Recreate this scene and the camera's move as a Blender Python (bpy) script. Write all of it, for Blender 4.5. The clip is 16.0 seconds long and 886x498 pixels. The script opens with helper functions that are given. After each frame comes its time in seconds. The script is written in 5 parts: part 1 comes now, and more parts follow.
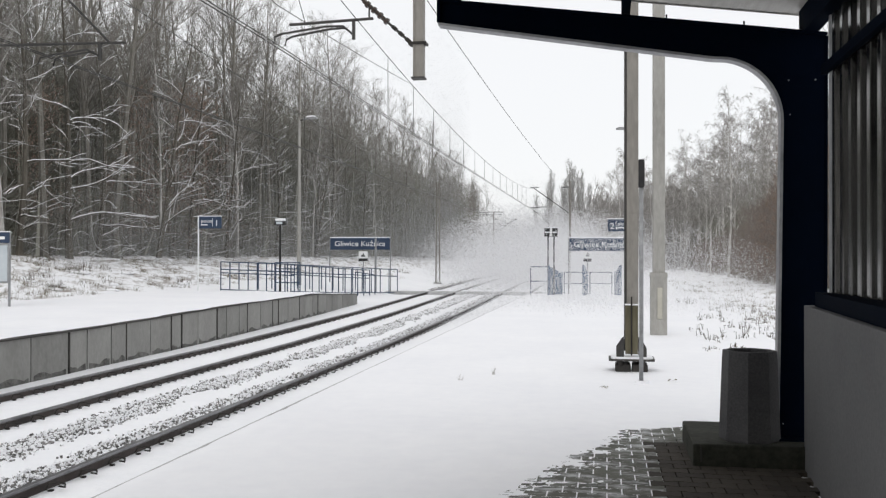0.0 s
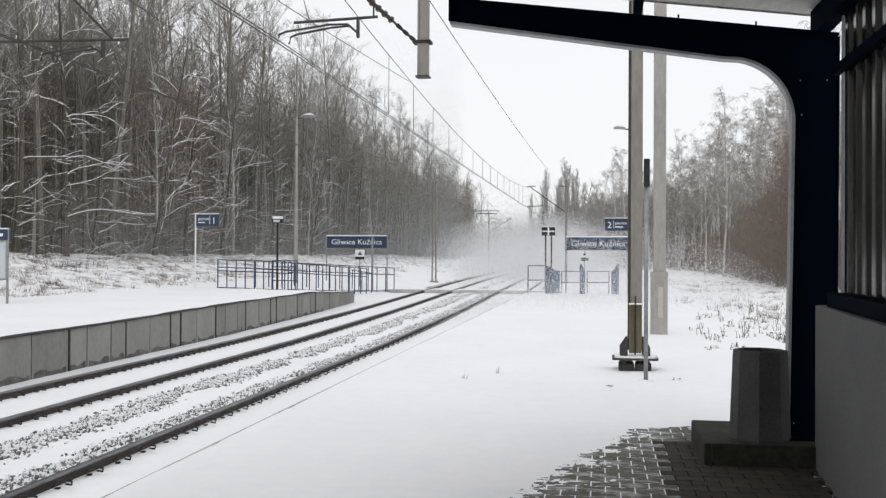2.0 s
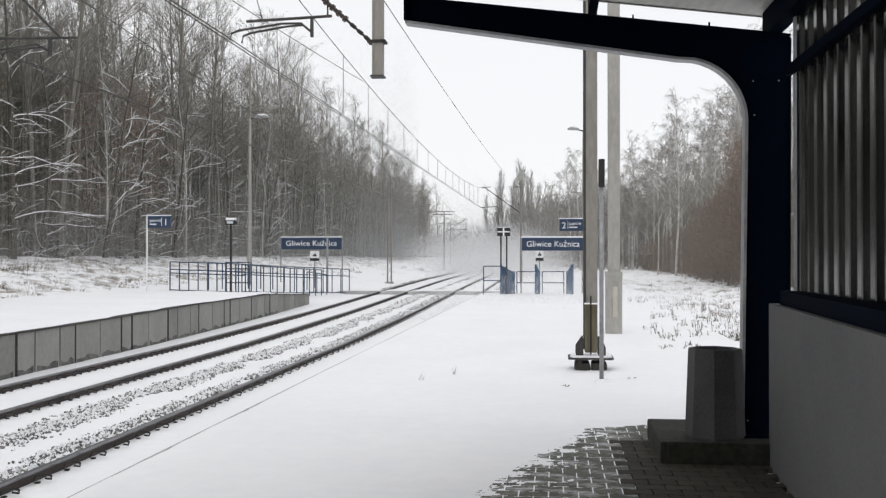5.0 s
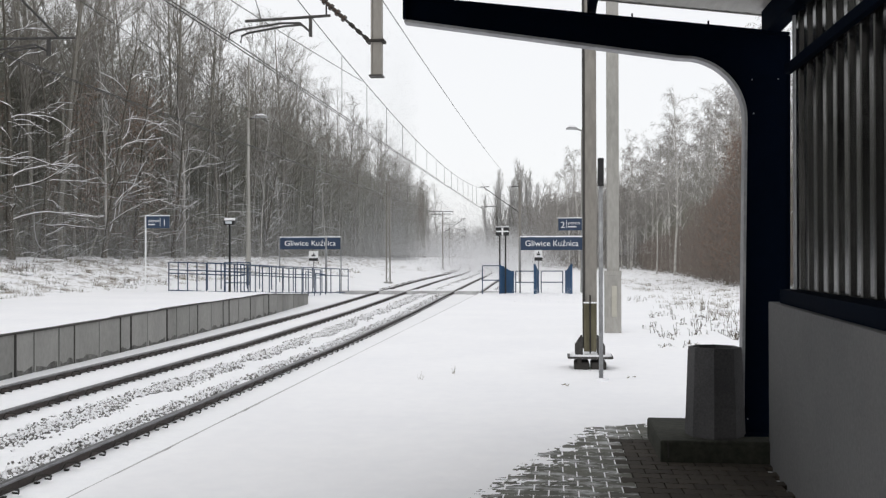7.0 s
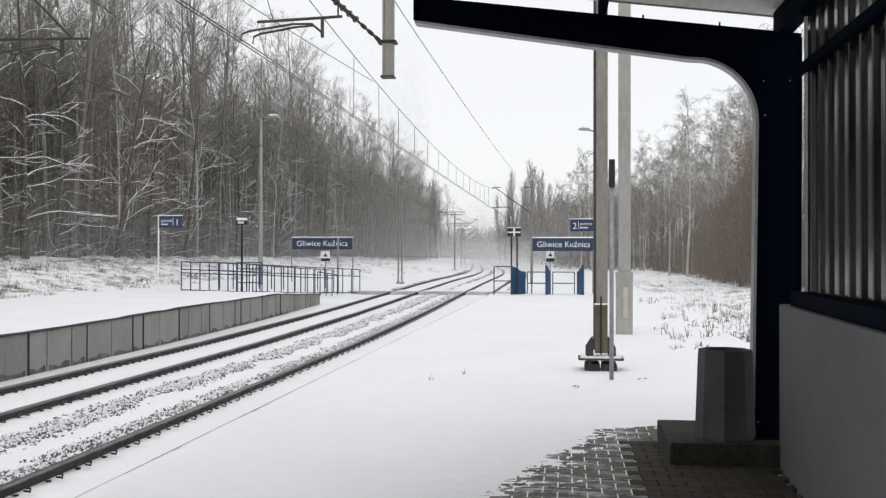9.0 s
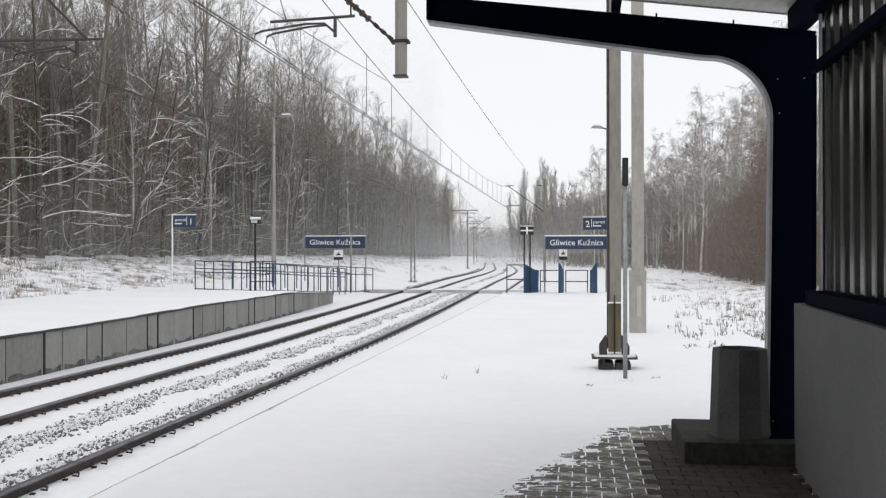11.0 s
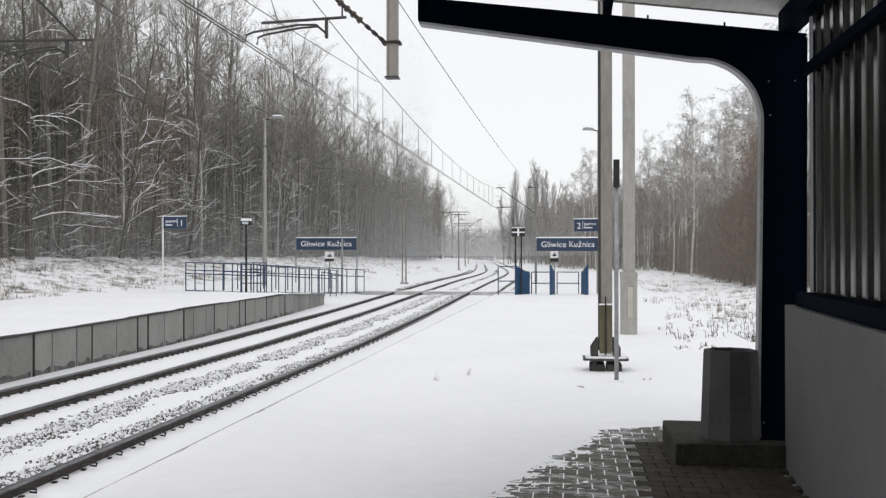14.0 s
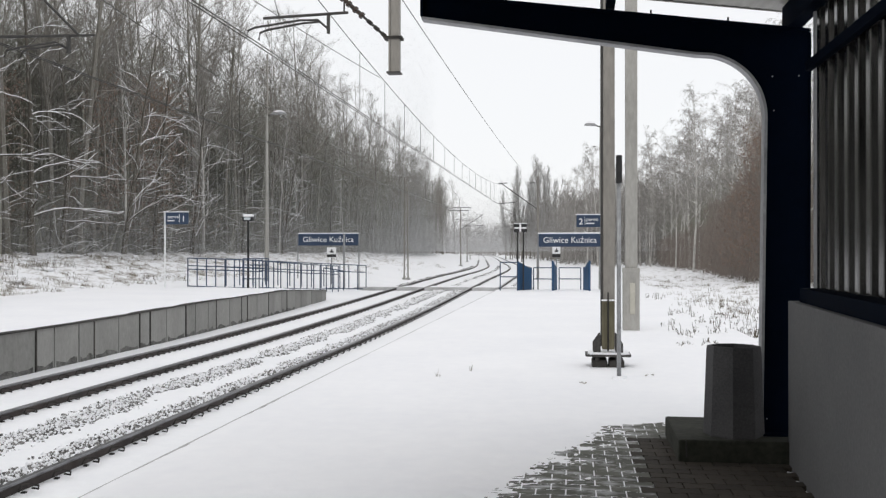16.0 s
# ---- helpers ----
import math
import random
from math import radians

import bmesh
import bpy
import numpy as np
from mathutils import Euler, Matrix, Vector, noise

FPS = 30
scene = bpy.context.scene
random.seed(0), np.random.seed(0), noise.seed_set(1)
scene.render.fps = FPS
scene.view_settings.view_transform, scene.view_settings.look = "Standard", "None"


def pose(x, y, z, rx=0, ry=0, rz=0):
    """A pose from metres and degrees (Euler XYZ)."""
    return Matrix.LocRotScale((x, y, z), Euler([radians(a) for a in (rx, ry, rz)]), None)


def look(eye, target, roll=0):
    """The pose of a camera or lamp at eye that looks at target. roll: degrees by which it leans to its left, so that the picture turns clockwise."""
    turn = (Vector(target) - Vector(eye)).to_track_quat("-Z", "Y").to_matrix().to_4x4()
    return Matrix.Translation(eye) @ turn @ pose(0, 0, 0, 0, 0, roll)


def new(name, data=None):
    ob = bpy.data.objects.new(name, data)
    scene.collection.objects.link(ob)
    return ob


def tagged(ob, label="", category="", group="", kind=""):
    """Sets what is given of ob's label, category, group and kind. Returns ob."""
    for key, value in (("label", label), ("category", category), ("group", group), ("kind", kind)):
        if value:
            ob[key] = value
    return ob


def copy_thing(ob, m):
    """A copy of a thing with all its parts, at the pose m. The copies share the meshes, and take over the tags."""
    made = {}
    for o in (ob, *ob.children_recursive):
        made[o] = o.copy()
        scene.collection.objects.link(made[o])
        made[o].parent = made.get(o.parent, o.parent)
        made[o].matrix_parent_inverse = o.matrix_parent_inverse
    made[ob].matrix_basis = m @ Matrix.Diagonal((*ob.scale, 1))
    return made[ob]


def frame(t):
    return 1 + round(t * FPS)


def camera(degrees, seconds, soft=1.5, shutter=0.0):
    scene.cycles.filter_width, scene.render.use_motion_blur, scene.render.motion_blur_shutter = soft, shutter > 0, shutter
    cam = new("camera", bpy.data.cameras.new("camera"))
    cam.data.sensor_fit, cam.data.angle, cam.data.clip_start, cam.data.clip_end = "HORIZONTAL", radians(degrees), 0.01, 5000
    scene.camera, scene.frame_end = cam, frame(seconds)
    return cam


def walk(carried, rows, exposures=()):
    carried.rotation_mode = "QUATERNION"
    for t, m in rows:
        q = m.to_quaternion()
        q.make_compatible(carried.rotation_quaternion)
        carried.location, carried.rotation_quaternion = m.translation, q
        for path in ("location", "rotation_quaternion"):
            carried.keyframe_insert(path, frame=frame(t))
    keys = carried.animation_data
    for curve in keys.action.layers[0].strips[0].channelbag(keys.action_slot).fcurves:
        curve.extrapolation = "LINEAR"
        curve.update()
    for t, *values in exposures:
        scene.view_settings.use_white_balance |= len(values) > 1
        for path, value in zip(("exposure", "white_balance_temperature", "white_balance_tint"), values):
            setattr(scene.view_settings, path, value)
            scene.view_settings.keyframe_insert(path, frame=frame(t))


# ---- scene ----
cam = camera(49.5, 16.0, soft=1.3)
PATH = [
    (0, (0.148, -0.035, 1.597), (-0.188, 1.937, 1.613), 0.1),
    (0.5, (0.141, -0.042, 1.592), (-0.193, 1.93, 1.606), 0.3),
    (1, (0.094, -0.066, 1.593), (-0.245, 1.905, 1.608), 0.4),
    (1.5, (0.006, -0.097, 1.599), (-0.333, 1.874, 1.612), 0.7),
    (2, (0.011, -0.061, 1.598), (-0.313, 1.913, 1.611), 0.3),
    (2.5, (0.015, -0.041, 1.599), (-0.293, 1.935, 1.614), -0.0),
    (3, (0.014, -0.023, 1.601), (-0.274, 1.956, 1.617), 0.0),
    (3.5, (0.009, -0.018, 1.598), (-0.256, 1.964, 1.615), 0.0),
    (4, (0.006, -0.005, 1.598), (-0.236, 1.98, 1.613), 0.0),
    (6.5, (-0.019, -0.011, 1.587), (-0.247, 1.976, 1.603), -0.0),
    (7, (-0.013, -0.006, 1.588), (-0.242, 1.981, 1.603), -0.1),
    (7.5, (-0.009, -0.017, 1.584), (-0.241, 1.969, 1.599), -0.0),
    (8, (0.006, 0.004, 1.585), (-0.232, 1.99, 1.6), -0.0),
    (8.5, (0.002, -0.009, 1.586), (-0.243, 1.976, 1.601), 0.0),
    (9, (0.006, -0.006, 1.593), (-0.248, 1.978, 1.609), 0.1),
    (11.5, (0.0, -0.018, 1.601), (-0.286, 1.961, 1.613), 0.0),
    (12, (0.0, -0.017, 1.6), (-0.292, 1.962, 1.614), 0.1),
    (12.5, (-0.002, -0.017, 1.599), (-0.296, 1.961, 1.613), 0.1),
    (13, (-0.006, -0.009, 1.595), (-0.292, 1.97, 1.611), 0.1),
    (13.5, (-0.004, -0.011, 1.594), (-0.278, 1.97, 1.61), 0.1),
    (14, (-0.002, -0.008, 1.6), (-0.264, 1.974, 1.616), -0.0),
    (14.5, (-0.001, -0.014, 1.6), (-0.263, 1.969, 1.614), 0.0),
    (15, (-0.003, -0.01, 1.603), (-0.268, 1.972, 1.617), 0.0),
    (15.5, (-0.007, -0.016, 1.598), (-0.271, 1.966, 1.611), 0.0),
    (16, (-0.008, 0.01, 1.602), (-0.274, 1.992, 1.609), -0.0),
]
walk(cam, [(t, look(eye, target, roll)) for t, eye, target, roll in PATH])

# ---- light ----
world = bpy.data.worlds.new("overcast_sky")
scene.world = world
world.use_nodes = True
wn = world.node_tree.nodes
wl = world.node_tree.links
for n in list(wn):
    wn.remove(n)
w_out = wn.new("ShaderNodeOutputWorld")
w_bg = wn.new("ShaderNodeBackground")
w_sky = wn.new("ShaderNodeTexSky")
w_sky.sky_type = "NISHITA"
w_sky.sun_disc = False
w_sky.sun_elevation = radians(22)
w_sky.sun_rotation = radians(200)
w_cloud = wn.new("ShaderNodeRGB")
w_cloud.outputs[0].default_value = (9.0, 9.05, 9.2, 1)
w_mix = wn.new("ShaderNodeMix")
w_mix.data_type = "RGBA"
w_mix.inputs["Factor"].default_value = 0.94
wl.new(w_sky.outputs[0], w_mix.inputs["A"])
wl.new(w_cloud.outputs[0], w_mix.inputs["B"])
wl.new(w_mix.outputs["Result"], w_bg.inputs["Color"])
w_bg.inputs["Strength"].default_value = 0.107
wl.new(w_bg.outputs[0], w_out.inputs["Surface"])
sun_data = bpy.data.lights.new("sun", "SUN")
sun_data.energy, sun_data.angle, sun_data.color = 0.5, radians(40), (1.0, 0.97, 0.93)
sun = new("sun", sun_data)
sun.matrix_world = look((0, 0, 60), (14, 38, 20))
scene.view_settings.exposure = 0.0


# ---- materials ----
def material(name, low, high, rough=0.8, metal=0.0, grain=8.0, coarse=0.7, bump=0.3, depth=0.01, island=0.0, per_object=0.0, stretch=(1, 1, 1), spec=0.3):
    """Two colours mixed by a fine and a coarse noise, with relief; island and per_object vary brightness from piece to piece."""
    m = bpy.data.materials.new(name)
    m.use_nodes = True
    nt = m.node_tree
    bsdf = nt.nodes["Principled BSDF"]
    tc = nt.nodes.new("ShaderNodeTexCoord")
    mp = nt.nodes.new("ShaderNodeMapping")
    mp.inputs["Scale"].default_value = stretch
    nt.links.new(tc.outputs["Object"], mp.inputs[0])
    fine = nt.nodes.new("ShaderNodeTexNoise")
    fine.inputs["Scale"].default_value, fine.inputs["Detail"].default_value, fine.inputs["Roughness"].default_value = grain, 6, 0.65
    wide = nt.nodes.new("ShaderNodeTexNoise")
    wide.inputs["Scale"].default_value, wide.inputs["Detail"].default_value = coarse, 3
    nt.links.new(mp.outputs[0], fine.inputs["Vector"])
    nt.links.new(mp.outputs[0], wide.inputs["Vector"])
    add = nt.nodes.new("ShaderNodeMath")
    add.operation = "ADD"
    nt.links.new(fine.outputs[0], add.inputs[0])
    nt.links.new(wide.outputs[0], add.inputs[1])
    ramp = nt.nodes.new("ShaderNodeMapRange")
    ramp.inputs["From Min"].default_value, ramp.inputs["From Max"].default_value = 0.7, 1.3
    nt.links.new(add.outputs[0], ramp.inputs[0])
    fac = ramp.outputs[0]
    if island or per_object:
        if island:
            rnd = nt.nodes.new("ShaderNodeNewGeometry").outputs["Random Per Island"]
        else:
            rnd = nt.nodes.new("ShaderNodeObjectInfo").outputs["Random"]
        mx = nt.nodes.new("ShaderNodeMix")
        mx.inputs["Factor"].default_value = max(island, per_object)
        nt.links.new(fac, mx.inputs["A"])
        nt.links.new(rnd, mx.inputs["B"])
        fac = mx.outputs["Result"]
    col = nt.nodes.new("ShaderNodeMix")
    col.data_type = "RGBA"
    col.inputs["A"].default_value = (*low, 1)
    col.inputs["B"].default_value = (*high, 1)
    nt.links.new(fac, col.inputs["Factor"])
    nt.links.new(col.outputs["Result"], bsdf.inputs["Base Color"])
    bsdf.inputs["Roughness"].default_value, bsdf.inputs["Metallic"].default_value = rough, metal
    bsdf.inputs["Specular IOR Level"].default_value = spec
    if bump:
        bp = nt.nodes.new("ShaderNodeBump")
        bp.inputs["Strength"].default_value, bp.inputs["Distance"].default_value = bump, depth
        nt.links.new(fine.outputs[0], bp.inputs["Height"])
        nt.links.new(bp.outputs[0], bsdf.inputs["Normal"])
    return m


def ground_material():
    """Snow over a rough field: dry grass shows through where the fields lie, none on the track bed and platforms."""
    m = material("snow_over_field", (0.85, 0.855, 0.88), (0.91, 0.912, 0.925), 0.75, grain=6, coarse=0.4, bump=0.5, depth=0.04)
    nt = m.node_tree
    bsdf = nt.nodes["Principled BSDF"]
    snow = bsdf.inputs["Base Color"].links[0].from_socket
    tc = nt.nodes.new("ShaderNodeTexCoord")
    mp = nt.nodes.new("ShaderNodeMapping")
    mp.inputs["Scale"].default_value = (1, 0.55, 1)
    nt.links.new(tc.outputs["Object"], mp.inputs[0])
    tuft = nt.nodes.new("ShaderNodeTexNoise")
    tuft.inputs["Scale"].default_value, tuft.inputs["Detail"].default_value, tuft.inputs["Roughness"].default_value = 1.7, 9, 0.75
    nt.links.new(mp.outputs[0], tuft.inputs["Vector"])
    at = nt.nodes.new("ShaderNodeAttribute")
    at.attribute_name = "grassy"
    mul = nt.nodes.new("ShaderNodeMath")
    mul.operation = "MULTIPLY_ADD"
    mul.inputs[1].default_value, mul.inputs[2].default_value = 0.34, -0.34
    nt.links.new(at.outputs["Fac"], mul.inputs[0])
    add = nt.nodes.new("ShaderNodeMath")
    add.operation = "ADD"
    nt.links.new(mul.outputs[0], add.inputs[0])
    nt.links.new(tuft.outputs[0], add.inputs[1])
    rg = nt.nodes.new("ShaderNodeMapRange")
    rg.inputs["From Min"].default_value, rg.inputs["From Max"].default_value = 0.485, 0.66
    nt.links.new(add.outputs[0], rg.inputs[0])
    mx = nt.nodes.new("ShaderNodeMix")
    mx.data_type = "RGBA"
    mx.inputs["B"].default_value = (0.17, 0.13, 0.085, 1)
    nt.links.new(snow, mx.inputs["A"])
    nt.links.new(rg.outputs[0], mx.inputs["Factor"])
    nt.links.new(mx.outputs["Result"], bsdf.inputs["Base Color"])
    return m


M = {
    "field": ground_material(),
    "snow": material("snow", (0.85, 0.853, 0.88), (0.91, 0.91, 0.925), 0.7, grain=5, coarse=0.5, bump=0.35, depth=0.02),
    "flake": material("snow_flakes", (0.74, 0.745, 0.76), (0.80, 0.80, 0.815), 0.8, bump=0, spec=0.1),
    # two greys for the haze flakes, toned to suit the trees behind
    "haze": material("grey_haze_flakes", (0.50, 0.505, 0.51), (0.58, 0.585, 0.59), 0.9, bump=0, spec=0.05),
    "wood_haze": material("wood_haze_flakes", (0.40, 0.405, 0.41), (0.48, 0.485, 0.49), 0.9, bump=0, spec=0.05),
    "rail": material("rusty_rail_steel", (0.04, 0.036, 0.035), (0.10, 0.082, 0.074), 0.55, 0.5, 30, 2, 0.3, 0.002),
    "railhead": material("polished_rail_head", (0.16, 0.16, 0.17), (0.30, 0.30, 0.31), 0.3, 0.9, 20, 1, 0.05, 0.001),
    "clip": material("dark_spring_steel", (0.02, 0.019, 0.018), (0.05, 0.045, 0.04), 0.6, 0.4, 30, 3),
    "ballast": material("crushed_stone", (0.035, 0.035, 0.034), (0.34, 0.332, 0.318), 0.9, 0, 25, 3, 0.5, 0.01, island=0.75),
    "concrete": material("weathered_concrete", (0.19, 0.189, 0.18), (0.35, 0.346, 0.33), 0.9, 0, 14, 1.3, 0.4, 0.006, per_object=0.4, stretch=(1, 1, 0.55)),
    "joint": material("dark_joint", (0.02, 0.02, 0.02), (0.06, 0.055, 0.05), 0.95, 0, 10, 1),
    "mast_grey": material("grey_painted_steel", (0.19, 0.178, 0.16), (0.30, 0.283, 0.255), 0.6, 0.1, 18, 0.9, 0.2, 0.003, stretch=(1, 1, 0.25)),
    "mast_dark": material("dark_steel_edge", (0.03, 0.03, 0.03), (0.085, 0.08, 0.075), 0.6, 0.3, 20, 1.5),
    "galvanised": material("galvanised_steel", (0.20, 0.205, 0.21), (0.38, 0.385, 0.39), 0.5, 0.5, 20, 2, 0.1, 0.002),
    "mast_concrete": material("pale_concrete_mast", (0.26, 0.255, 0.235), (0.40, 0.39, 0.365), 0.85, 0, 16, 1.1, 0.3, 0.004, stretch=(1, 1, 0.3)),
    "damp": material("damp_dirty_concrete", (0.04, 0.039, 0.036), (0.22, 0.217, 0.205), 0.85, 0, 26, 4.0, 0.6, 0.006),
    "edge_slab": material("snow_dusted_concrete", (0.28, 0.28, 0.277), (0.62, 0.62, 0.625), 0.9, 0, 12, 1.2, 0.3, 0.004, stretch=(1, 0.4, 1)),
    "pale_cover": material("pale_beige_paint", (0.40, 0.385, 0.33), (0.52, 0.50, 0.44), 0.7, 0, 14, 2, 0.2, 0.002),
    "olive": material("olive_weathered_cover", (0.06, 0.054, 0.033), (0.15, 0.135, 0.09), 0.8, 0, 12, 2, 0.3, 0.004, stretch=(1, 1, 0.2)),
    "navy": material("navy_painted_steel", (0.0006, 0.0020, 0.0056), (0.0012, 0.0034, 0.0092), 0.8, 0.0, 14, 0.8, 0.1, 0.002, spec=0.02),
    "blue_rail": material("blue_painted_tube", (0.025, 0.045, 0.085), (0.045, 0.075, 0.13), 0.45, 0.1, 14, 1.5),
    "blue_panel": material("bright_blue_panel", (0.018, 0.058, 0.125), (0.032, 0.085, 0.17), 0.5, 0, 8, 1.0),
    "sign_blue": material("sign_blue_enamel", (0.02, 0.036, 0.072), (0.032, 0.054, 0.098), 0.45, 0, 8, 1.0),
    "white": material("white_sign_paint", (0.72, 0.73, 0.74), (0.82, 0.82, 0.82), 0.5, 0, 10, 1),
    "black": material("black_plate", (0.015, 0.015, 0.016), (0.035, 0.035, 0.035), 0.5, 0, 12, 1),
    "glass_grey": material("pale_notice_sheet", (0.42, 0.47, 0.50), (0.56, 0.60, 0.62), 0.35, 0, 4, 0.8),
    "clad": material("dark_ribbed_cladding", (0.03, 0.03, 0.03), (0.23, 0.228, 0.22), 0.16, 0.85, 9, 1.6, 0.15, 0.002, stretch=(1, 1, 0.12), spec=0.6),
    "plaster": material("grey_rendered_panel", (0.084, 0.084, 0.085), (0.130, 0.129, 0.127), 0.9, 0, 40, 0.9, 0.25, 0.003),
    "roof": material("pale_roof_sheet", (0.42, 0.41, 0.39), (0.58, 0.57, 0.55), 0.6, 0.2, 10, 0.8),
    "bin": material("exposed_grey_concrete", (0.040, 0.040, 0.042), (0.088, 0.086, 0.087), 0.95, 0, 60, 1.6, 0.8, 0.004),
    # moss-green plinth concrete, taken near black to include the shelter's shade
    "plinth": material("shaded_mossy_concrete", (0.009, 0.010, 0.007), (0.040, 0.041, 0.031), 0.95, 0, 20, 2.5, 0.5, 0.006),
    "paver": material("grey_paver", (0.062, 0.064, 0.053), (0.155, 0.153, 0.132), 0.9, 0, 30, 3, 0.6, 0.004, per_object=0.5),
    # brown-red stone, its colour lowered further for the shade under the roof
    "paver_red": material("shaded_brown_red_paver", (0.018, 0.015, 0.0115), (0.050, 0.041, 0.032), 0.9, 0, 30, 3, 0.6, 0.004, per_object=0.5),
    "bark": material("dark_bark", (0.11, 0.102, 0.088), (0.28, 0.265, 0.232), 0.95, 0, 9, 0.6, 0.6, 0.02, stretch=(1, 1, 0.3)),
    "bark_dark": material("wet_dark_bark", (0.06, 0.054, 0.045), (0.16, 0.145, 0.12), 0.95, 0, 9, 0.6, 0.6, 0.02, stretch=(1, 1, 0.3)),
    "birch": material("birch_bark", (0.20, 0.19, 0.175), (0.72, 0.70, 0.665), 0.85, 0, 3.5, 0.9, 0.3, 0.01, stretch=(1, 1, 0.8)),
    "twig": material("bare_twigs", (0.135, 0.125, 0.110), (0.31, 0.295, 0.272), 0.9, 0, 2, 0.4, 0, island=0.7),
    "frost_twig": material("frosted_birch_twigs", (0.15, 0.138, 0.126), (0.42, 0.405, 0.385), 0.9, 0, 2, 0.4, 0, island=0.75),
    # poplar twigs coloured paler than other twigs to carry the distance haze
    "poplar_twig": material("haze_pale_poplar_twigs", (0.30, 0.295, 0.285), (0.56, 0.555, 0.545), 0.9, 0, 2, 0.4, 0, island=0.6),
    "thicket": material("olive_brown_brush", (0.165, 0.163, 0.133), (0.37, 0.365, 0.312), 0.95, 0, 2, 0.2, 0, island=0.6),
    "weed_brush": material("brown_brush", (0.145, 0.121, 0.104), (0.29, 0.256, 0.23), 0.95, 0, 2, 0.2, 0, island=0.6),
    "russet": material("withered_russet_leaves", (0.185, 0.128, 0.098), (0.30, 0.228, 0.185), 0.85, 0, 3, 0.8, 0, island=0.6),
    "grass": material("dry_grass", (0.09, 0.078, 0.056), (0.27, 0.235, 0.17), 0.9, 0, 3, 0.6, 0, island=0.7),
    "weed": material("dark_weed_stalks", (0.05, 0.045, 0.035), (0.19, 0.165, 0.13), 0.9, 0, 3, 0.6, 0, island=0.7),
    "wire": material("dark_copper_wire", (0.02, 0.019, 0.018), (0.05, 0.047, 0.043), 0.5, 0.6, 20, 3),
    "insulator": material("brown_insulator", (0.03, 0.02, 0.016), (0.07, 0.05, 0.04), 0.25, 0, 10, 2),
}


def dust_with_snow(m):
    """A broken dusting of blown snow over the paving, with a shape of its own."""
    nt = m.node_tree
    bsdf = nt.nodes["Principled BSDF"]
    base = bsdf.inputs["Base Color"].links[0].from_socket
    geo = nt.nodes.new("ShaderNodeNewGeometry")
    mp = nt.nodes.new("ShaderNodeMapping")
    mp.inputs["Scale"].default_value = (1, 2.2, 1)
    nt.links.new(geo.outputs["Position"], mp.inputs[0])
    n1 = nt.nodes.new("ShaderNodeTexNoise")
    n1.inputs["Scale"].default_value, n1.inputs["Detail"].default_value, n1.inputs["Roughness"].default_value = 3.2, 9, 0.72
    nt.links.new(mp.outputs[0], n1.inputs["Vector"])
    rg = nt.nodes.new("ShaderNodeMapRange")
    rg.inputs["From Min"].default_value, rg.inputs["From Max"].default_value, rg.inputs["To Max"].default_value = 0.49, 0.70, 0.72
    nt.links.new(n1.outputs[0], rg.inputs[0])
    mx = nt.nodes.new("ShaderNodeMix")
    mx.data_type = "RGBA"
    mx.inputs["B"].default_value = (0.8, 0.81, 0.83, 1)
    nt.links.new(base, mx.inputs["A"])
    nt.links.new(rg.outputs[0], mx.inputs["Factor"])
    nt.links.new(mx.outputs["Result"], bsdf.inputs["Base Color"])


dust_with_snow(M["paver"])


# ---- building helpers ----
def box(bm, x0, y0, z0, x1, y1, z1, bevel=0.0, m=None):
    vs = [bm.verts.new((x, y, z)) for x in (x0, x1) for y in (y0, y1) for z in (z0, z1)]
    fs = [bm.faces.new([vs[i] for i in f]) for f in ((0, 1, 3, 2), (4, 6, 7, 5), (0, 4, 5, 1), (2, 3, 7, 6), (0, 2, 6, 4), (1, 5, 7, 3))]
    if bevel:
        es = list({e for f in fs for e in f.edges})
        out = bmesh.ops.bevel(bm, geom=es, offset=bevel, segments=2, profile=0.6, affect="EDGES")
        vs = list({v for f in out["faces"] for v in f.verts} | {v for v in vs if v.is_valid})
    if m is not None:
        for v in vs:
            v.co = m @ v.co
    return bm


def tube(bm, points, r, n=6, r_end=None):
    """A round bar through the points."""
    pts = [Vector(p) for p in points]
    rings = []
    for i, p in enumerate(pts):
        d = (pts[min(i + 1, len(pts) - 1)] - pts[max(i - 1, 0)]).normalized()
        side = d.cross((0, 0, 1) if abs(d.z) < 0.9 else (1, 0, 0)).normalized()
        up = side.cross(d)
        rad = r if r_end is None else r + (r_end - r) * i / (len(pts) - 1)
        rings.append([bm.verts.new(p + rad * (side * math.cos(a) + up * math.sin(a))) for a in (2 * math.pi * k / n for k in range(n))])
    for a, b in zip(rings, rings[1:]):
        for k in range(n):
            bm.faces.new((a[k], a[(k + 1) % n], b[(k + 1) % n], b[k]))
    bm.faces.new(rings[0][::-1])
    bm.faces.new(rings[-1])
    return bm


def prism(bm, outline, direction):
    """A flat outline pushed along a direction."""
    a = [bm.verts.new(p) for p in outline]
    b = [bm.verts.new(Vector(p) + Vector(direction)) for p in outline]
    n = len(a)
    for k in range(n):
        bm.faces.new((a[k], a[(k + 1) % n], b[(k + 1) % n], b[k]))
    bm.faces.new(a[::-1])
    bm.faces.new(b)
    return bm


def finish(name, bm, mat, smooth=False):
    bmesh.ops.recalc_face_normals(bm, faces=bm.faces)
    me = bpy.data.meshes.new(name)
    bm.to_mesh(me)
    bm.free()
    me.materials.append(M[mat])
    if smooth:
        me.polygons.foreach_set("use_smooth", [True] * len(me.polygons))
    return me


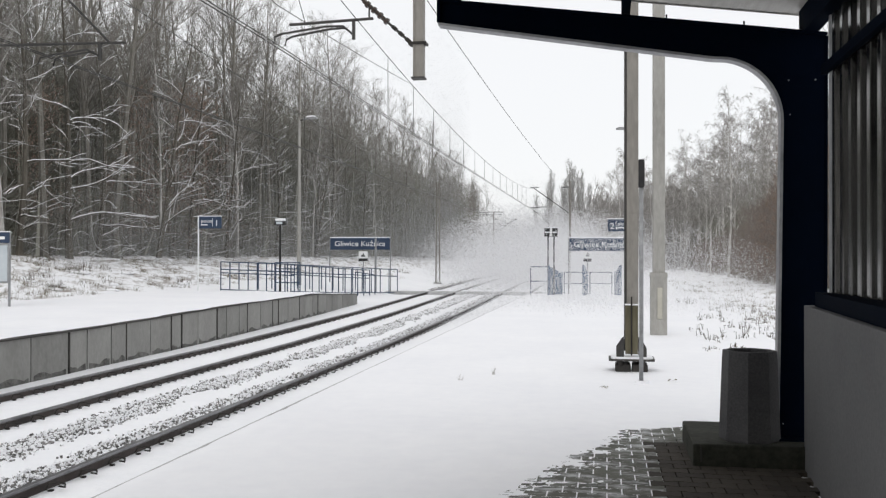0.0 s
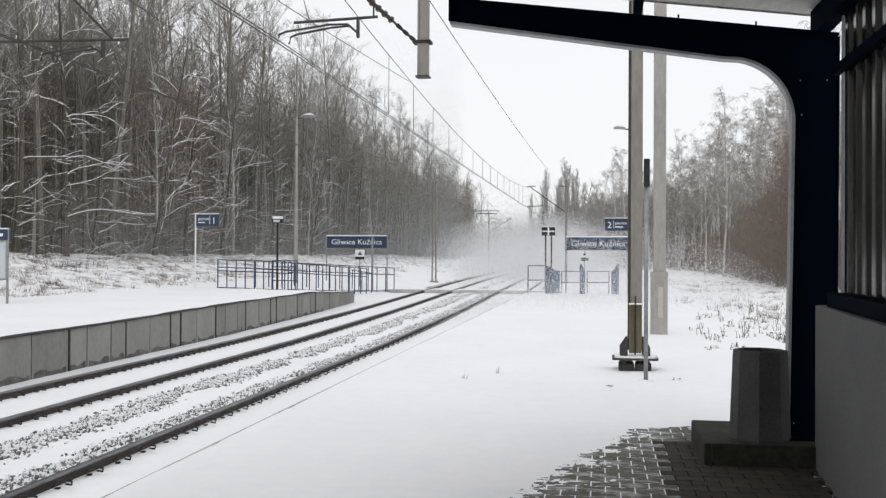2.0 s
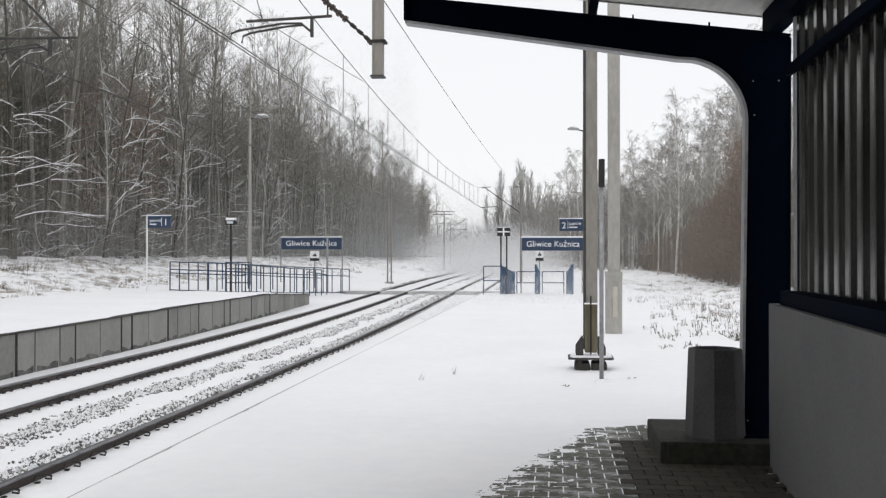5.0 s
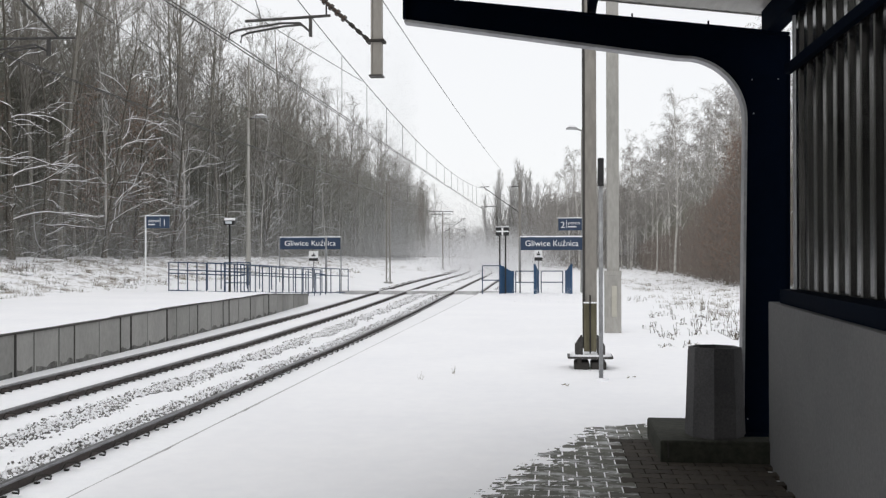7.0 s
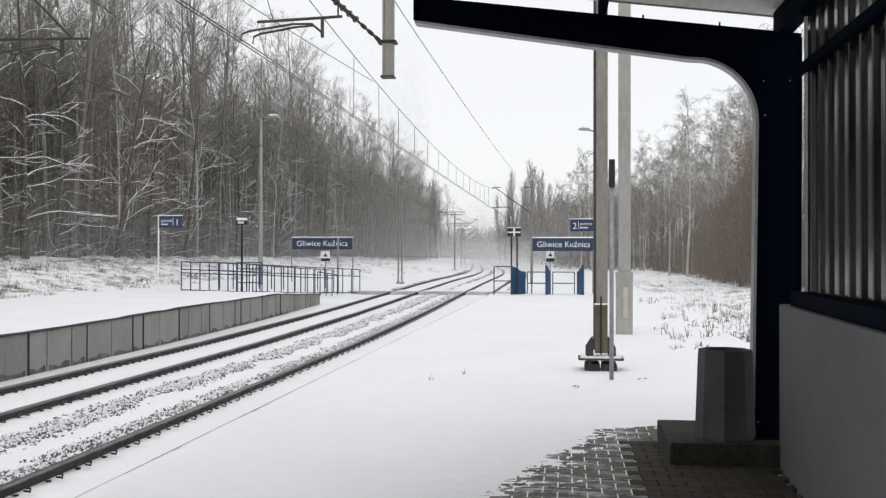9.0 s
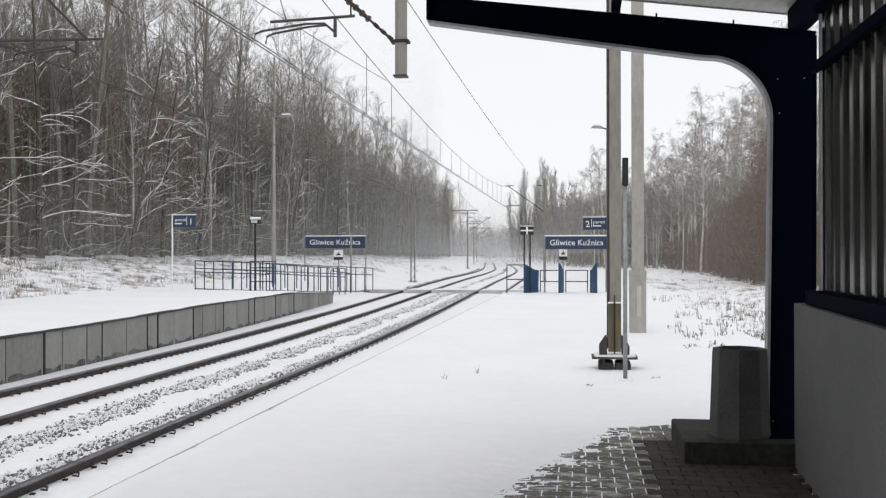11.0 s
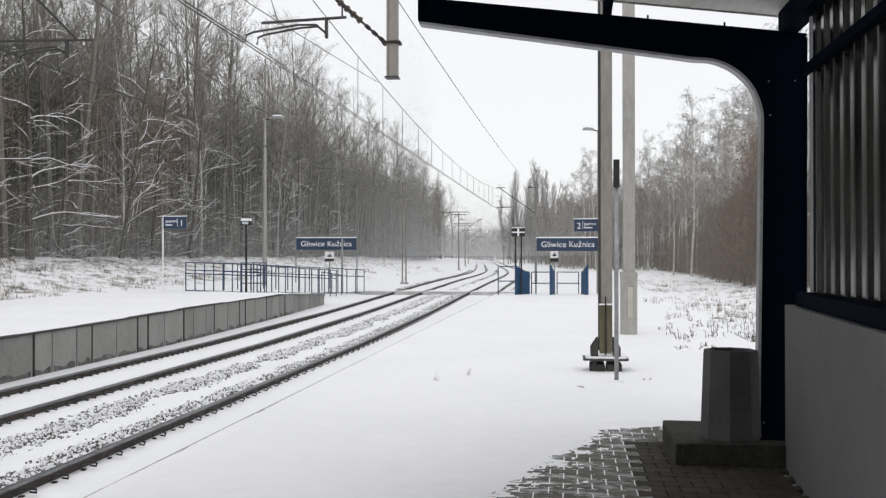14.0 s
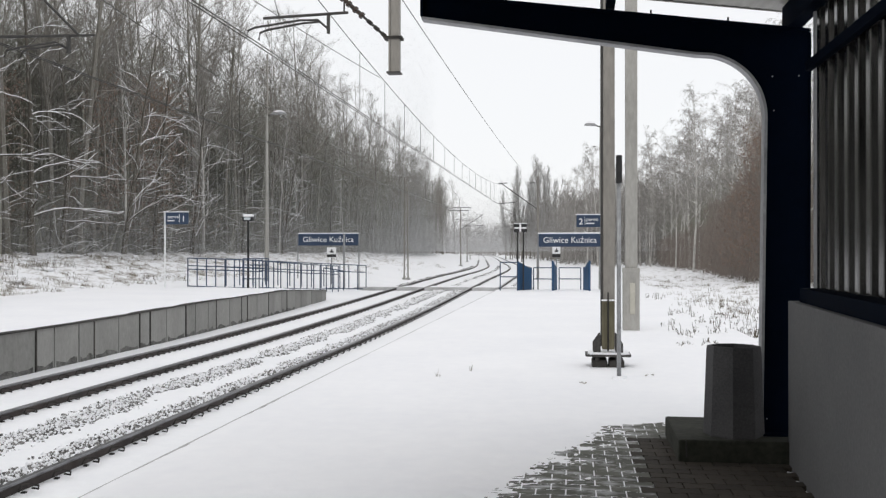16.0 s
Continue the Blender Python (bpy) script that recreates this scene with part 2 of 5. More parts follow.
def part(name, bm, mat, parent, label="", smooth=False):
    """One mesh object under a thing or a part."""
    ob = new(name, bm if isinstance(bm, bpy.types.Mesh) else finish(name, bm, mat, smooth))
    ob.parent = parent
    return tagged(ob, label)


def thing(name, label, category, at=(0, 0, 0), turn=0, group="", kind=""):
    ob = new(name)
    ob.empty_display_size = 0.2
    ob.matrix_basis = pose(*at, 0, 0, turn)
    return tagged(ob, label, category, group, kind)


def solid(name, bm, mat, label, category, kind="", group="", smooth=False, at=(0, 0, 0)):
    ob = new(name, finish(name, bm, mat, smooth))
    ob.location = at
    return tagged(ob, label, category, group, kind)


def raw(name, verts, faces, mat):
    me = bpy.data.meshes.new(name)
    me.from_pydata(verts, [], faces)
    me.materials.append(M[mat])
    return me


def lettering(body, size, at, mat, parent, name="lettering", align="LEFT"):
    """Raised letters facing the platform (towards -y), as one mesh."""
    cu = bpy.data.curves.new(name, "FONT")
    cu.body, cu.size, cu.extrude, cu.align_x, cu.resolution_u = body, size, 0.004, align, 3
    tmp = new("letters", cu)
    me = bpy.data.meshes.new_from_object(tmp.evaluated_get(bpy.context.evaluated_depsgraph_get()))
    bpy.data.objects.remove(tmp)
    me.transform(pose(*at, 90, 0, 0))
    me.materials.clear()
    me.materials.append(M[mat])
    ob = new(name, me)
    ob.parent = parent
    return ob


# ---- plan ----
def track_shift(y):
    """How far the line has swung to the west at y: straight past the platforms, then a long bend."""
    y0, y1, y2 = 61.0, 125.0, 320.0
    s1, s2 = 0.092, 0.10
    if y < y0:
        return 0.0
    a = min(y, y1) - y0
    out = s1 * a * a / (2 * (y1 - y0))
    if y > y1:
        b = min(y, y2) - y1
        out += s1 * b + (s2 - s1) * b * b / (2 * (y2 - y1))
    if y > y2:
        out += s2 * (y - y2)
    return out


def ease(a, b, v):
    v = min(1.0, max(0.0, (v - a) / (b - a)))
    return v * v * (3 - 2 * v)


def line_rise(y):
    """How far the line has climbed at y: a short ramp at the crossing, then gently on."""
    return 0.60 * ease(22, 74, y) + 0.45 * ease(140, 310, y)


BED = -0.73
TRACKS = (-8.6, -4.6)
GAUGE = 1.505


def ground_height(x, y):
    u = x + track_shift(y)
    rise = line_rise(y)
    left = BED + rise + (0.72 - 0.15 * ease(30, 60, y)) * ease(-10.5, -14.5, u) + (1.55 - 0.9 * rise) * ease(-16.5, -26, u) + 0.8 * ease(-28, -60, u)
    near_rise = min(rise, 0.60)
    right = (0.63 - near_rise) * ease(-3.2, -0.6, u)
    z = left if u < -7 else BED + rise + right
    road = math.exp(-((y - 51.5) / 2.6) ** 4)
    z = z * (1 - road) + road * (max(z, -0.33) if u < -11 or u > -2.5 else -0.42)
    wild = max(ease(-17.6, -19.5, u), ease(2.6, 4.5, u), 1.5 * ease(-11.4, -13.5, u) * ease(55, 60, y))
    z += wild * (0.18 * noise.noise((x * 0.35, y * 0.3, 0)) + 0.14 * noise.noise((x * 1.3, y * 1.1, 3)) + 0.06 * noise.noise((x * 3.3, y * 2.7, 5)))
    z += 0.012 * noise.noise((x * 2.2, y * 2.2, 7))
    if u > 2.0:
        z -= 0.12 * ease(2, 6, u)
    return z


# ---- ground ----
def axis(stops):
    out = []
    for a, b, step in stops:
        n = max(1, round((b - a) / step))
        out += [a + (b - a) * k / n for k in range(n)]
    return out + [stops[-1][1]]


def build_ground():
    xs = axis([(-3000, -300, 450), (-300, -60, 20), (-60, -18, 0.7), (-18, -11, 0.5), (-11, -2, 0.3), (-2, 14, 0.5), (14, 50, 2), (50, 300, 25), (300, 3000, 450)])
    ys = axis([(-300, -20, 40), (-20, 10, 1.5), (10, 70, 0.6), (70, 140, 2), (140, 600, 12), (600, 4000, 400)])
    verts = [(x, y, ground_height(x, y)) for y in ys for x in xs]
    nx = len(xs)
    faces = [(j * nx + i, j * nx + i + 1, (j + 1) * nx + i + 1, (j + 1) * nx + i) for j in range(len(ys) - 1) for i in range(nx - 1)]
    me = raw("ground", verts, faces, "field")
    me.polygons.foreach_set("use_smooth", [True] * len(faces))
    at = me.attributes.new("grassy", "FLOAT", "POINT")
    vals = []
    for x, y, z in verts:
        u = x + track_shift(y)
        vals.append(max(ease(-17.2, -19, u), 0.9 * ease(3.0, 8, u), 0.45 * ease(-10.6, -13, u) * ease(52, 60, y)))
    at.data.foreach_set("value", vals)
    tagged(new("ground", me), "snow-covered ground with dry grass showing through the fields", "ground", kind="structure")


build_ground()


# ---- tracks ----
def rail_profile():
    """Half-width and height pairs of a flat-bottomed rail, foot at 0, head at 0.172."""
    right = [(0.07, 0.0), (0.07, 0.012), (0.012, 0.032), (0.012, 0.128), (0.036, 0.140), (0.036, 0.166), (0.026, 0.172)]
    return right + [(-w, h) for w, h in reversed(right)]


def sweep(profile, u0, z0, ys):
    verts, faces = [], []
    n = len(profile)
    for y in ys:
        s = -track_shift(y)
        verts += [(u0 + w + s, y, z0 + h + line_rise(y)) for w, h in profile]
    for j in range(len(ys) - 1):
        for k in range(n):
            a, b = j * n + k, j * n + (k + 1) % n
            faces.append((a, b, b + n, a + n))
    faces.append(tuple(range(n))[::-1])
    faces.append(tuple(range((len(ys) - 1) * n, len(ys) * n)))
    return verts, faces


def clip_mesh():
    """A bent spring clip on its shoulder, at the field side of the rail."""
    bm = bmesh.new()
    tube(bm, [(0.07, -0.065, 0.02), (0.12, -0.085, 0.095), (0.19, -0.065, 0.10), (0.23, 0.01, 0.07), (0.19, 0.075, 0.02), (0.13, 0.06, 0.03)], 0.0105, 5)
    box(bm, 0.06, -0.022, -0.02, 0.105, 0.022, 0.008)
    return finish("rail_clip", bm, "clip")


def build_tracks():
    ys = axis([(-25, 36, 12), (36, 120, 3), (120, 340, 8), (340, 520, 30)])
    clip = clip_mesh()
    for c, name in zip(TRACKS, ("railway_track_1", "railway_track_2")):
        t = thing(name, "railway track of dark rusty rails half buried in snow", "railway track", kind="structure")
        for side in (-1, 1):
            u = c + side * GAUGE / 2
            v, f = sweep(rail_profile(), u, -0.785, ys)
            r = part("rail", raw("rail", v, f, "rail"), "rail", t, "rusty brown steel rail")
            head = [(-0.038, 0.148), (-0.037, 0.170), (-0.028, 0.1755), (0.028, 0.1755), (0.037, 0.170), (0.038, 0.148)]
            v, f = sweep(head, u, -0.785, ys)
            part("rail_head", raw("rail_head", v, f, "railhead"), "railhead", r, "polished running surface")
            if u > -4.5:
                continue
            for k in range(74):
                y = 6.3 + 0.6 * k
                if 49.5 < y < 53.5:
                    continue
                ob = new("rail_clip", clip)
                ob.location, ob.parent = (u, y, BED + 0.008 + line_rise(y)), t


def stones(bands, count, seed, y0, y1, mat="ballast", lift=0.0):
    rng = random.Random(seed)
    verts, faces = [], []
    base = [(1, 0, 0), (-1, 0, 0), (0, 1, 0), (0, -1, 0), (0, 0, 1), (0, 0, -1)]
    tri = ((0, 2, 4), (2, 1, 4), (1, 3, 4), (3, 0, 4), (2, 0, 5), (1, 2, 5), (3, 1, 5), (0, 3, 5))
    made = 0
    while made < count:
        y = y0 + (y1 - y0) * rng.random() ** 1.5
        u0, half = rng.choice(bands)
        u = u0 + half * (rng.random() + rng.random() + rng.random() - 1.5) / 1.2
        cover = noise.noise((u * 1.6, y * 0.9, 5)) + 0.6 * noise.noise((u * 6, y * 6, 9))
        if cover < -0.55 + 0.6 * abs(u - u0) / half:
            continue
        made += 1
        r = rng.uniform(0.009, 0.030) * (1 + max(0.0, y - 30) / 60)
        q = Euler((rng.random() * 6, rng.random() * 6, rng.random() * 6)).to_matrix()
        o = len(verts)
        p = Vector((u - track_shift(y), y, BED + line_rise(y) + lift + rng.uniform(-0.006, 0.012)))
        verts += [tuple(p + q @ (Vector(b) * r * rng.uniform(0.6, 1.25))) for b in base]
        faces += [tuple(o + i for i in t) for t in tri]
    name = "ballast" if mat == "ballast" else "snow_crumbs"
    label = "dark crushed stone ballast showing between the rails, along far rails as their shadow" if mat == "ballast" else "crumbs of snow lying on the ballast stones"
    tagged(new(name, raw(name, verts, faces, mat)), label, "ballast" if mat == "ballast" else "snow", kind="stuff")


def build_crossing():
    c = thing("level_crossing", "snow-covered concrete foot crossing over both tracks", "level crossing", kind="structure")
    for u0, u1 in ((-11.5, -9.44), (-9.2, -7.95), (-7.72, -5.45), (-5.2, -3.95), (-3.7, -2.0)):
        for k in range(3):
            bm = bmesh.new()
            box(bm, u0, 50.0 + k * 1.05, -0.75, u1, 51.02 + k * 1.05, -0.585, 0.02)
            s = track_shift(51.5)
            me = finish("panel", bm, "edge_slab" if k == 0 else "snow")
            ob = part("panel", me, "snow", c)
            ob.location.x, ob.location.z = -s, line_rise(51.5) - 0.035


build_tracks()
stones([(-6.85, 0.42), (-6.85, 0.42), (-6.85, 0.42), (-5.82, 0.26)], 25000, 11, 6.0, 50)
stones([(-6.85, 0.42), (-6.85, 0.42), (-6.85, 0.42), (-5.82, 0.26)], 11000, 14, 6.0, 50, "snow", 0.016)
stones([(-6.6, 0.35), (-3.2, 0.3), (-9.9, 0.25)], 1500, 12, 54.0, 120)
# stones added along each far rail to stand for its shadow strip
stones([(-9.35, 0.13), (-7.85, 0.13), (-5.35, 0.13), (-3.85, 0.13)], 4500, 13, 53.8, 190)
build_crossing()


# ---- platform with the shelter ----
def bare_edge(y):
    """Where the snow gives way to bare paving under the shelter."""
    pts = ((-30, -1.8), (3, -1.1), (6.0, -0.88), (6.5, -0.78), (7.4, -0.52), (8.1, -0.30), (9.0, 0.02), (9.3, 0.5), (9.55, 1.2), (9.8, 2.0), (10.3, 4.0))
    for (a, u), (b, v) in zip(pts, pts[1:]):
        if y < b:
            return u + (v - u) * (y - a) / (b - a)
    return 9.0


def platform_snow_height(x, y):
    d = x - bare_edge(y)
    z = 0.022 + 0.007 * noise.noise((x * 0.8, y * 0.8, 2)) + 0.004 * noise.noise((x * 4, y * 4, 1))
    if d > -0.6:
        patch = 0.45 * noise.noise((x * 2.2, y * 2.6, 4)) + 0.4 * noise.noise((x * 6, y * 9, 8)) + 0.4 * noise.noise((x * 22, y * 26, 6))
        t = ease(-0.25, 0.42, d + 0.42 * patch)
        z = z * (1 - t) - 0.0019 * t
        z += 0.020 * max(0.0, patch - 0.14) * (1 - ease(0.45, 1.15, d)) * t
        z -= 0.03 * ease(0.46, 0.62, x + 0.12 * patch) * t * ease(8.75, 8.4, y + 0.3 * patch)
    edge = x + 3.165
    if edge < 0.2:
        z -= 0.014 * (1 - max(0.0, edge) / 0.2) ** 2
    return z


def build_platform():
    p = thing("platform_2", "snow-covered railway platform with concrete edge", "platform", kind="structure")
    bm = bmesh.new()
    box(bm, -3.08, -25, -0.9, 3.0, 41.2, -0.06)
    part("platform_body", bm, "concrete", p, "grey concrete platform body")
    xs = axis([(-3.172, -2.9, 0.06), (-2.9, -0.9, 0.4), (-0.9, 1.7, 0.028), (1.7, 3.3, 0.4)])
    ys = axis([(-25, 3, 2), (3, 5.6, 0.2), (5.6, 9.8, 0.03), (9.8, 12, 0.2), (12, 41.3, 0.6)])
    verts = [(x, y, platform_snow_height(x, y)) for y in ys for x in xs]
    nx = len(xs)
    faces = [(j * nx + i, j * nx + i + 1, (j + 1) * nx + i + 1, (j + 1) * nx + i) for j in range(len(ys) - 1) for i in range(nx - 1)]
    me = raw("platform_snow", verts, faces, "snow")
    me.polygons.foreach_set("use_smooth", [True] * len(faces))
    part("platform_snow", me, "snow", p, "wind-smoothed snow")
    lip = bmesh.new()
    prism(lip, [(-3.196, 0, 0.007), (-3.19, 0, -0.12), (-3.06, 0, -0.12), (-3.06, 0, -0.006)], (0, 66, 0))
    lip_ob = part("edge_slab", lip, "edge_slab", p, "snow-dusted concrete edge slab")
    lip_ob.location.y = -25
    end = bmesh.new()
    prism(end, [(-3.2, 41.2, 0.0), (-3.2, 47.5, -0.36), (-3.2, 47.5, -0.8), (-3.2, 41.2, -0.8)], (5.6, 0, 0))
    part("end_ramp", end, "snow", p, "snow-covered ramp down to the crossing")
    return p


PLATFORM = build_platform()


# ---- opposite platform ----
def far_wall_x(y):
    return -10.05 - 0.020 * (y - 3)


WIDTHS = (1.12, 0.62, 1.05, 1.30, 0.72, 1.0, 0.66, 1.22)


def build_far_platform():
    p = thing("platform_1", "opposite railway platform with concrete panel wall under snow", "platform", kind="structure")
    xs_n = 14
    ys = axis([(-10, 36.2, 0.9), (36.2, 36.3, 0.1), (36.3, 41.5, 0.6)])

    def top(y):
        return 0.14 + 0.07 * ease(18, 28, y) if y < 36.25 else 0.17 - 0.20 * (y - 36.25) / 5.2

    verts = []
    for y in ys:
        x0, x1 = far_wall_x(y) + 0.03, -17.9
        for i in range(xs_n):
            f = i / (xs_n - 1)
            x = x0 + (x1 - x0) * f
            z = top(y) - 0.035 * (f == 0) + 0.012 * noise.noise((x * 0.9, y * 0.9, 3))
            if y > 36.25:
                z = z + (max(0, ground_height(x, y) - z + 0.02)) * ease(0.0, 0.4, f)
            verts.append((x, y, z))
    faces = [(j * xs_n + i, j * xs_n + i + 1, (j + 1) * xs_n + i + 1, (j + 1) * xs_n + i) for j in range(len(ys) - 1) for i in range(xs_n - 1)]
    me = raw("platform_snow", verts, faces, "snow")
    me.polygons.foreach_set("use_smooth", [True] * len(faces))
    part("platform_snow", me, "snow", p, "smooth snow on the platform")
    back = bmesh.new()
    y = -2.0
    k = 0
    rng = random.Random(5)
    while y < 41.0:
        w = WIDTHS[k % len(WIDTHS)] if y < 36 else 0.86
        ya, yb = y + 0.018, y + w - 0.018
        xa, xb = far_wall_x(ya), far_wall_x(yb)
        out = rng.uniform(-0.008, 0.008)
        bm = bmesh.new()
        za, zb = top(ya) - 0.045, top(yb) - 0.045
        dx = xb - xa
        outline = [(xa + out, ya, BED - 0.05), (xb + out, yb, BED - 0.05), (xb + out, yb, zb), (xa + out, ya, za)]
        prism(bm, outline, (-0.14, 0, 0))
        panel = part("wall_panel", bm, "concrete", p)
        if y < 36:
            foot_z = BED + line_rise(y)
            n = 6
            edge = [(0.06 + 0.88 * i / n, 0.08 + 0.035 * math.sin(1.1 * i + k) + rng.uniform(-0.03, 0.035)) for i in range(n + 1)]
            shape = [(xa + out + 0.004 + dx * f, ya + (yb - ya) * f, foot_z + 0.01 + h) for f, h in edge]
            shape += [(xa + out + 0.004 + dx * f, ya + (yb - ya) * f, foot_z - 0.05) for f in (0.94, 0.06)]
            st = bmesh.new()
            prism(st, shape, (-0.012, 0, 0))
            part("damp_crust", st, "damp", panel, "ragged dark crust of damp at the panel's foot")
        if k % 8 in (0, 1, 3, 6) and y < 36:
            rb = bmesh.new()
            box(rb, xb - 0.02, yb + 0.002, BED - 0.05, xb + 0.016, yb + 0.05, zb - 0.01)
            part("wall_rib", rb, "joint", p, "dark joint rib")
        cp = bmesh.new()
        prism(cp, [(xa - 0.2, ya - 0.018, za + 0.002), (xa + 0.045, ya - 0.018, za + 0.002), (xa + 0.05, ya - 0.018, za + 0.018), (xa - 0.2, ya - 0.018, za + 0.022)], (xb - xa, w, zb - za))
        part("coping", cp, "joint", p, "thin dark overhanging coping")
        y += w
        k += 1
    xe = far_wall_x(41.3)
    ew = bmesh.new()
    prism(ew, [(xe, 41.32, BED - 0.1), (xe - 1.5, 41.32, BED - 0.1), (xe - 1.5, 41.32, top(41.3) - 0.04), (xe, 41.32, top(41.3) - 0.04)], (0, 0.13, 0))
    part("end_panel", ew, "concrete", p)
    prism(back, [(far_wall_x(-2) - 0.12, -2, BED - 0.1), (far_wall_x(36.2) - 0.12, 36.2, BED - 0.1), (far_wall_x(41.2) - 0.12, 41.2, BED - 0.1), (-17.8, 41.2, BED - 0.1), (-17.8, -2, BED - 0.1)], (0, 0, 0.5))
    part("platform_body", back, "joint", p, "dark fill behind the panels")
    return p


build_far_platform()


# ---- shelter ----
def shelter_frame():
    """One steel portal of the shelter: column, quarter-round knee and rising cantilever beam."""
    top = [(-1.22, 3.735), (1.84, 3.345)]
    low = [(-1.235, 3.549), (0.98, 3.192)]
    arc = []
    c, r = (1.00, 2.675), 0.518
    for k in range(1, 13):
        a = radians(86 - 86 * k / 12)
        arc.append((c[0] + r * math.cos(a), c[1] + r * math.sin(a)))
    inner = low + arc + [(1.482, 0.17)]
    outline = [(x, 0, z) for x, z in inner + [(1.80, 0.17), (1.83, 1.26), (1.84, 3.2)] + top[::-1]]
    t = thing("shelter_frame", "navy blue steel shelter frame with rounded knee and cantilever beam", "shelter frame", (0, 7.9, 0))
    bm = bmesh.new()
    prism(bm, [(x, -0.03, z) for x, _, z in outline], (0, 0.06, 0))
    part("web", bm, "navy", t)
    fl = bmesh.new()
    off = []
    for i, (x, z) in enumerate(inner):
        a, b = inner[max(0, i - 1)], inner[min(len(inner) - 1, i + 1)]
        d = Vector((b[0] - a[0], b[1] - a[1])).normalized()
        off.append((x + d.y * 0.022, z - d.x * 0.022))
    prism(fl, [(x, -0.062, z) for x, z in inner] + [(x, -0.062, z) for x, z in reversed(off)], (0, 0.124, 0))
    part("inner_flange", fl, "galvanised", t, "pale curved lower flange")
    tf = bmesh.new()
    prism(tf, [(-1.22, -0.085, 3.722), (1.84, -0.085, 3.33), (1.84, -0.085, 3.35), (-1.22, -0.085, 3.742)], (0, 0.17, 0))
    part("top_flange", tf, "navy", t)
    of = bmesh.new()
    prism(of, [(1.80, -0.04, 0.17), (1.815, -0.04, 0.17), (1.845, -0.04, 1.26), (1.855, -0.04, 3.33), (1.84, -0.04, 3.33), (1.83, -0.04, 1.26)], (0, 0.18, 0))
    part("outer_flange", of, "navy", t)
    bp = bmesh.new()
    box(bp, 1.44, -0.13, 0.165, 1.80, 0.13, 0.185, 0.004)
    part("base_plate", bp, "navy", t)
    for x, z in ((1.56, 2.99), (1.76, 2.99), (1.57, 2.72), (1.515, 0.29)):
        b = bmesh.new()
        tube(b, [(x, -0.028, z), (x, -0.040, z)], 0.0055, 6)
        part("bolt", b, "galvanised", t, "small bright bolt head")
    st = bmesh.new()
    box(st, -1.245, -0.09, 3.55, -1.222, 0.09, 3.745)
    part("end_plate", st, "navy", t)
    return t


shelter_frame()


def build_roof():
    r = thing("shelter_roof", "pale ribbed sheet roof of the shelter on dark purlins", "roof", kind="structure")
    bm = bmesh.new()
    n = 160
    y0, y1 = -1.9, 8.12

    def zz(x):
        return 3.745 - 0.128 * (x - 0.3)

    pts = []
    for k in range(n + 1):
        x = -1.45 + (2.05 + 1.45) * k / n
        pts.append((x, y0, zz(x) + (0.0 if k % 4 < 2 else 0.004)))
    prism(bm, pts + [(x, y, z + 0.02 + 0.004) for x, y, z in reversed(pts)], (0, y1 - y0, 0))
    part("roof_sheet", bm, "roof", r)
    ed = bmesh.new()
    prism(ed, [(-1.46, y1 + 0.001, zz(-1.46) - 0.01), (2.06, y1 + 0.001, zz(2.06) - 0.01), (2.06, y1 + 0.001, zz(2.06) + 0.06), (-1.46, y1 + 0.001, zz(-1.46) + 0.06)], (0, 0.012, 0))
    part("edge_trim", ed, "roof", r, "pale edge trim")
    sn = bmesh.new()
    prism(sn, [(-1.45, y0, zz(-1.45) + 0.05), (2.05, y0, zz(2.05) + 0.05), (2.05, y0, zz(2.05) + 0.12), (-1.45, y0, zz(-1.45) + 0.12)], (0, y1 - y0, 0))
    part("roof_snow", sn, "snow", r, "flat layer of snow")
    for x in (-1.1, 0.30, 1.72):
        p = bmesh.new()
        z = zz(x)
        w = 0.035 if x < 1.5 else 0.06
        low = 0.0 if x < 1.5 else 0.12
        box(p, x - w, y0, z - 0.165 - low * 0.3, x + w, 7.99, z - 0.004)
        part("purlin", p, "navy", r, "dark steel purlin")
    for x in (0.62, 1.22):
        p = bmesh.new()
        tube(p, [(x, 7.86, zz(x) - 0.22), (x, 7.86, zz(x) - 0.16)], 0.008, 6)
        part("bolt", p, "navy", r)


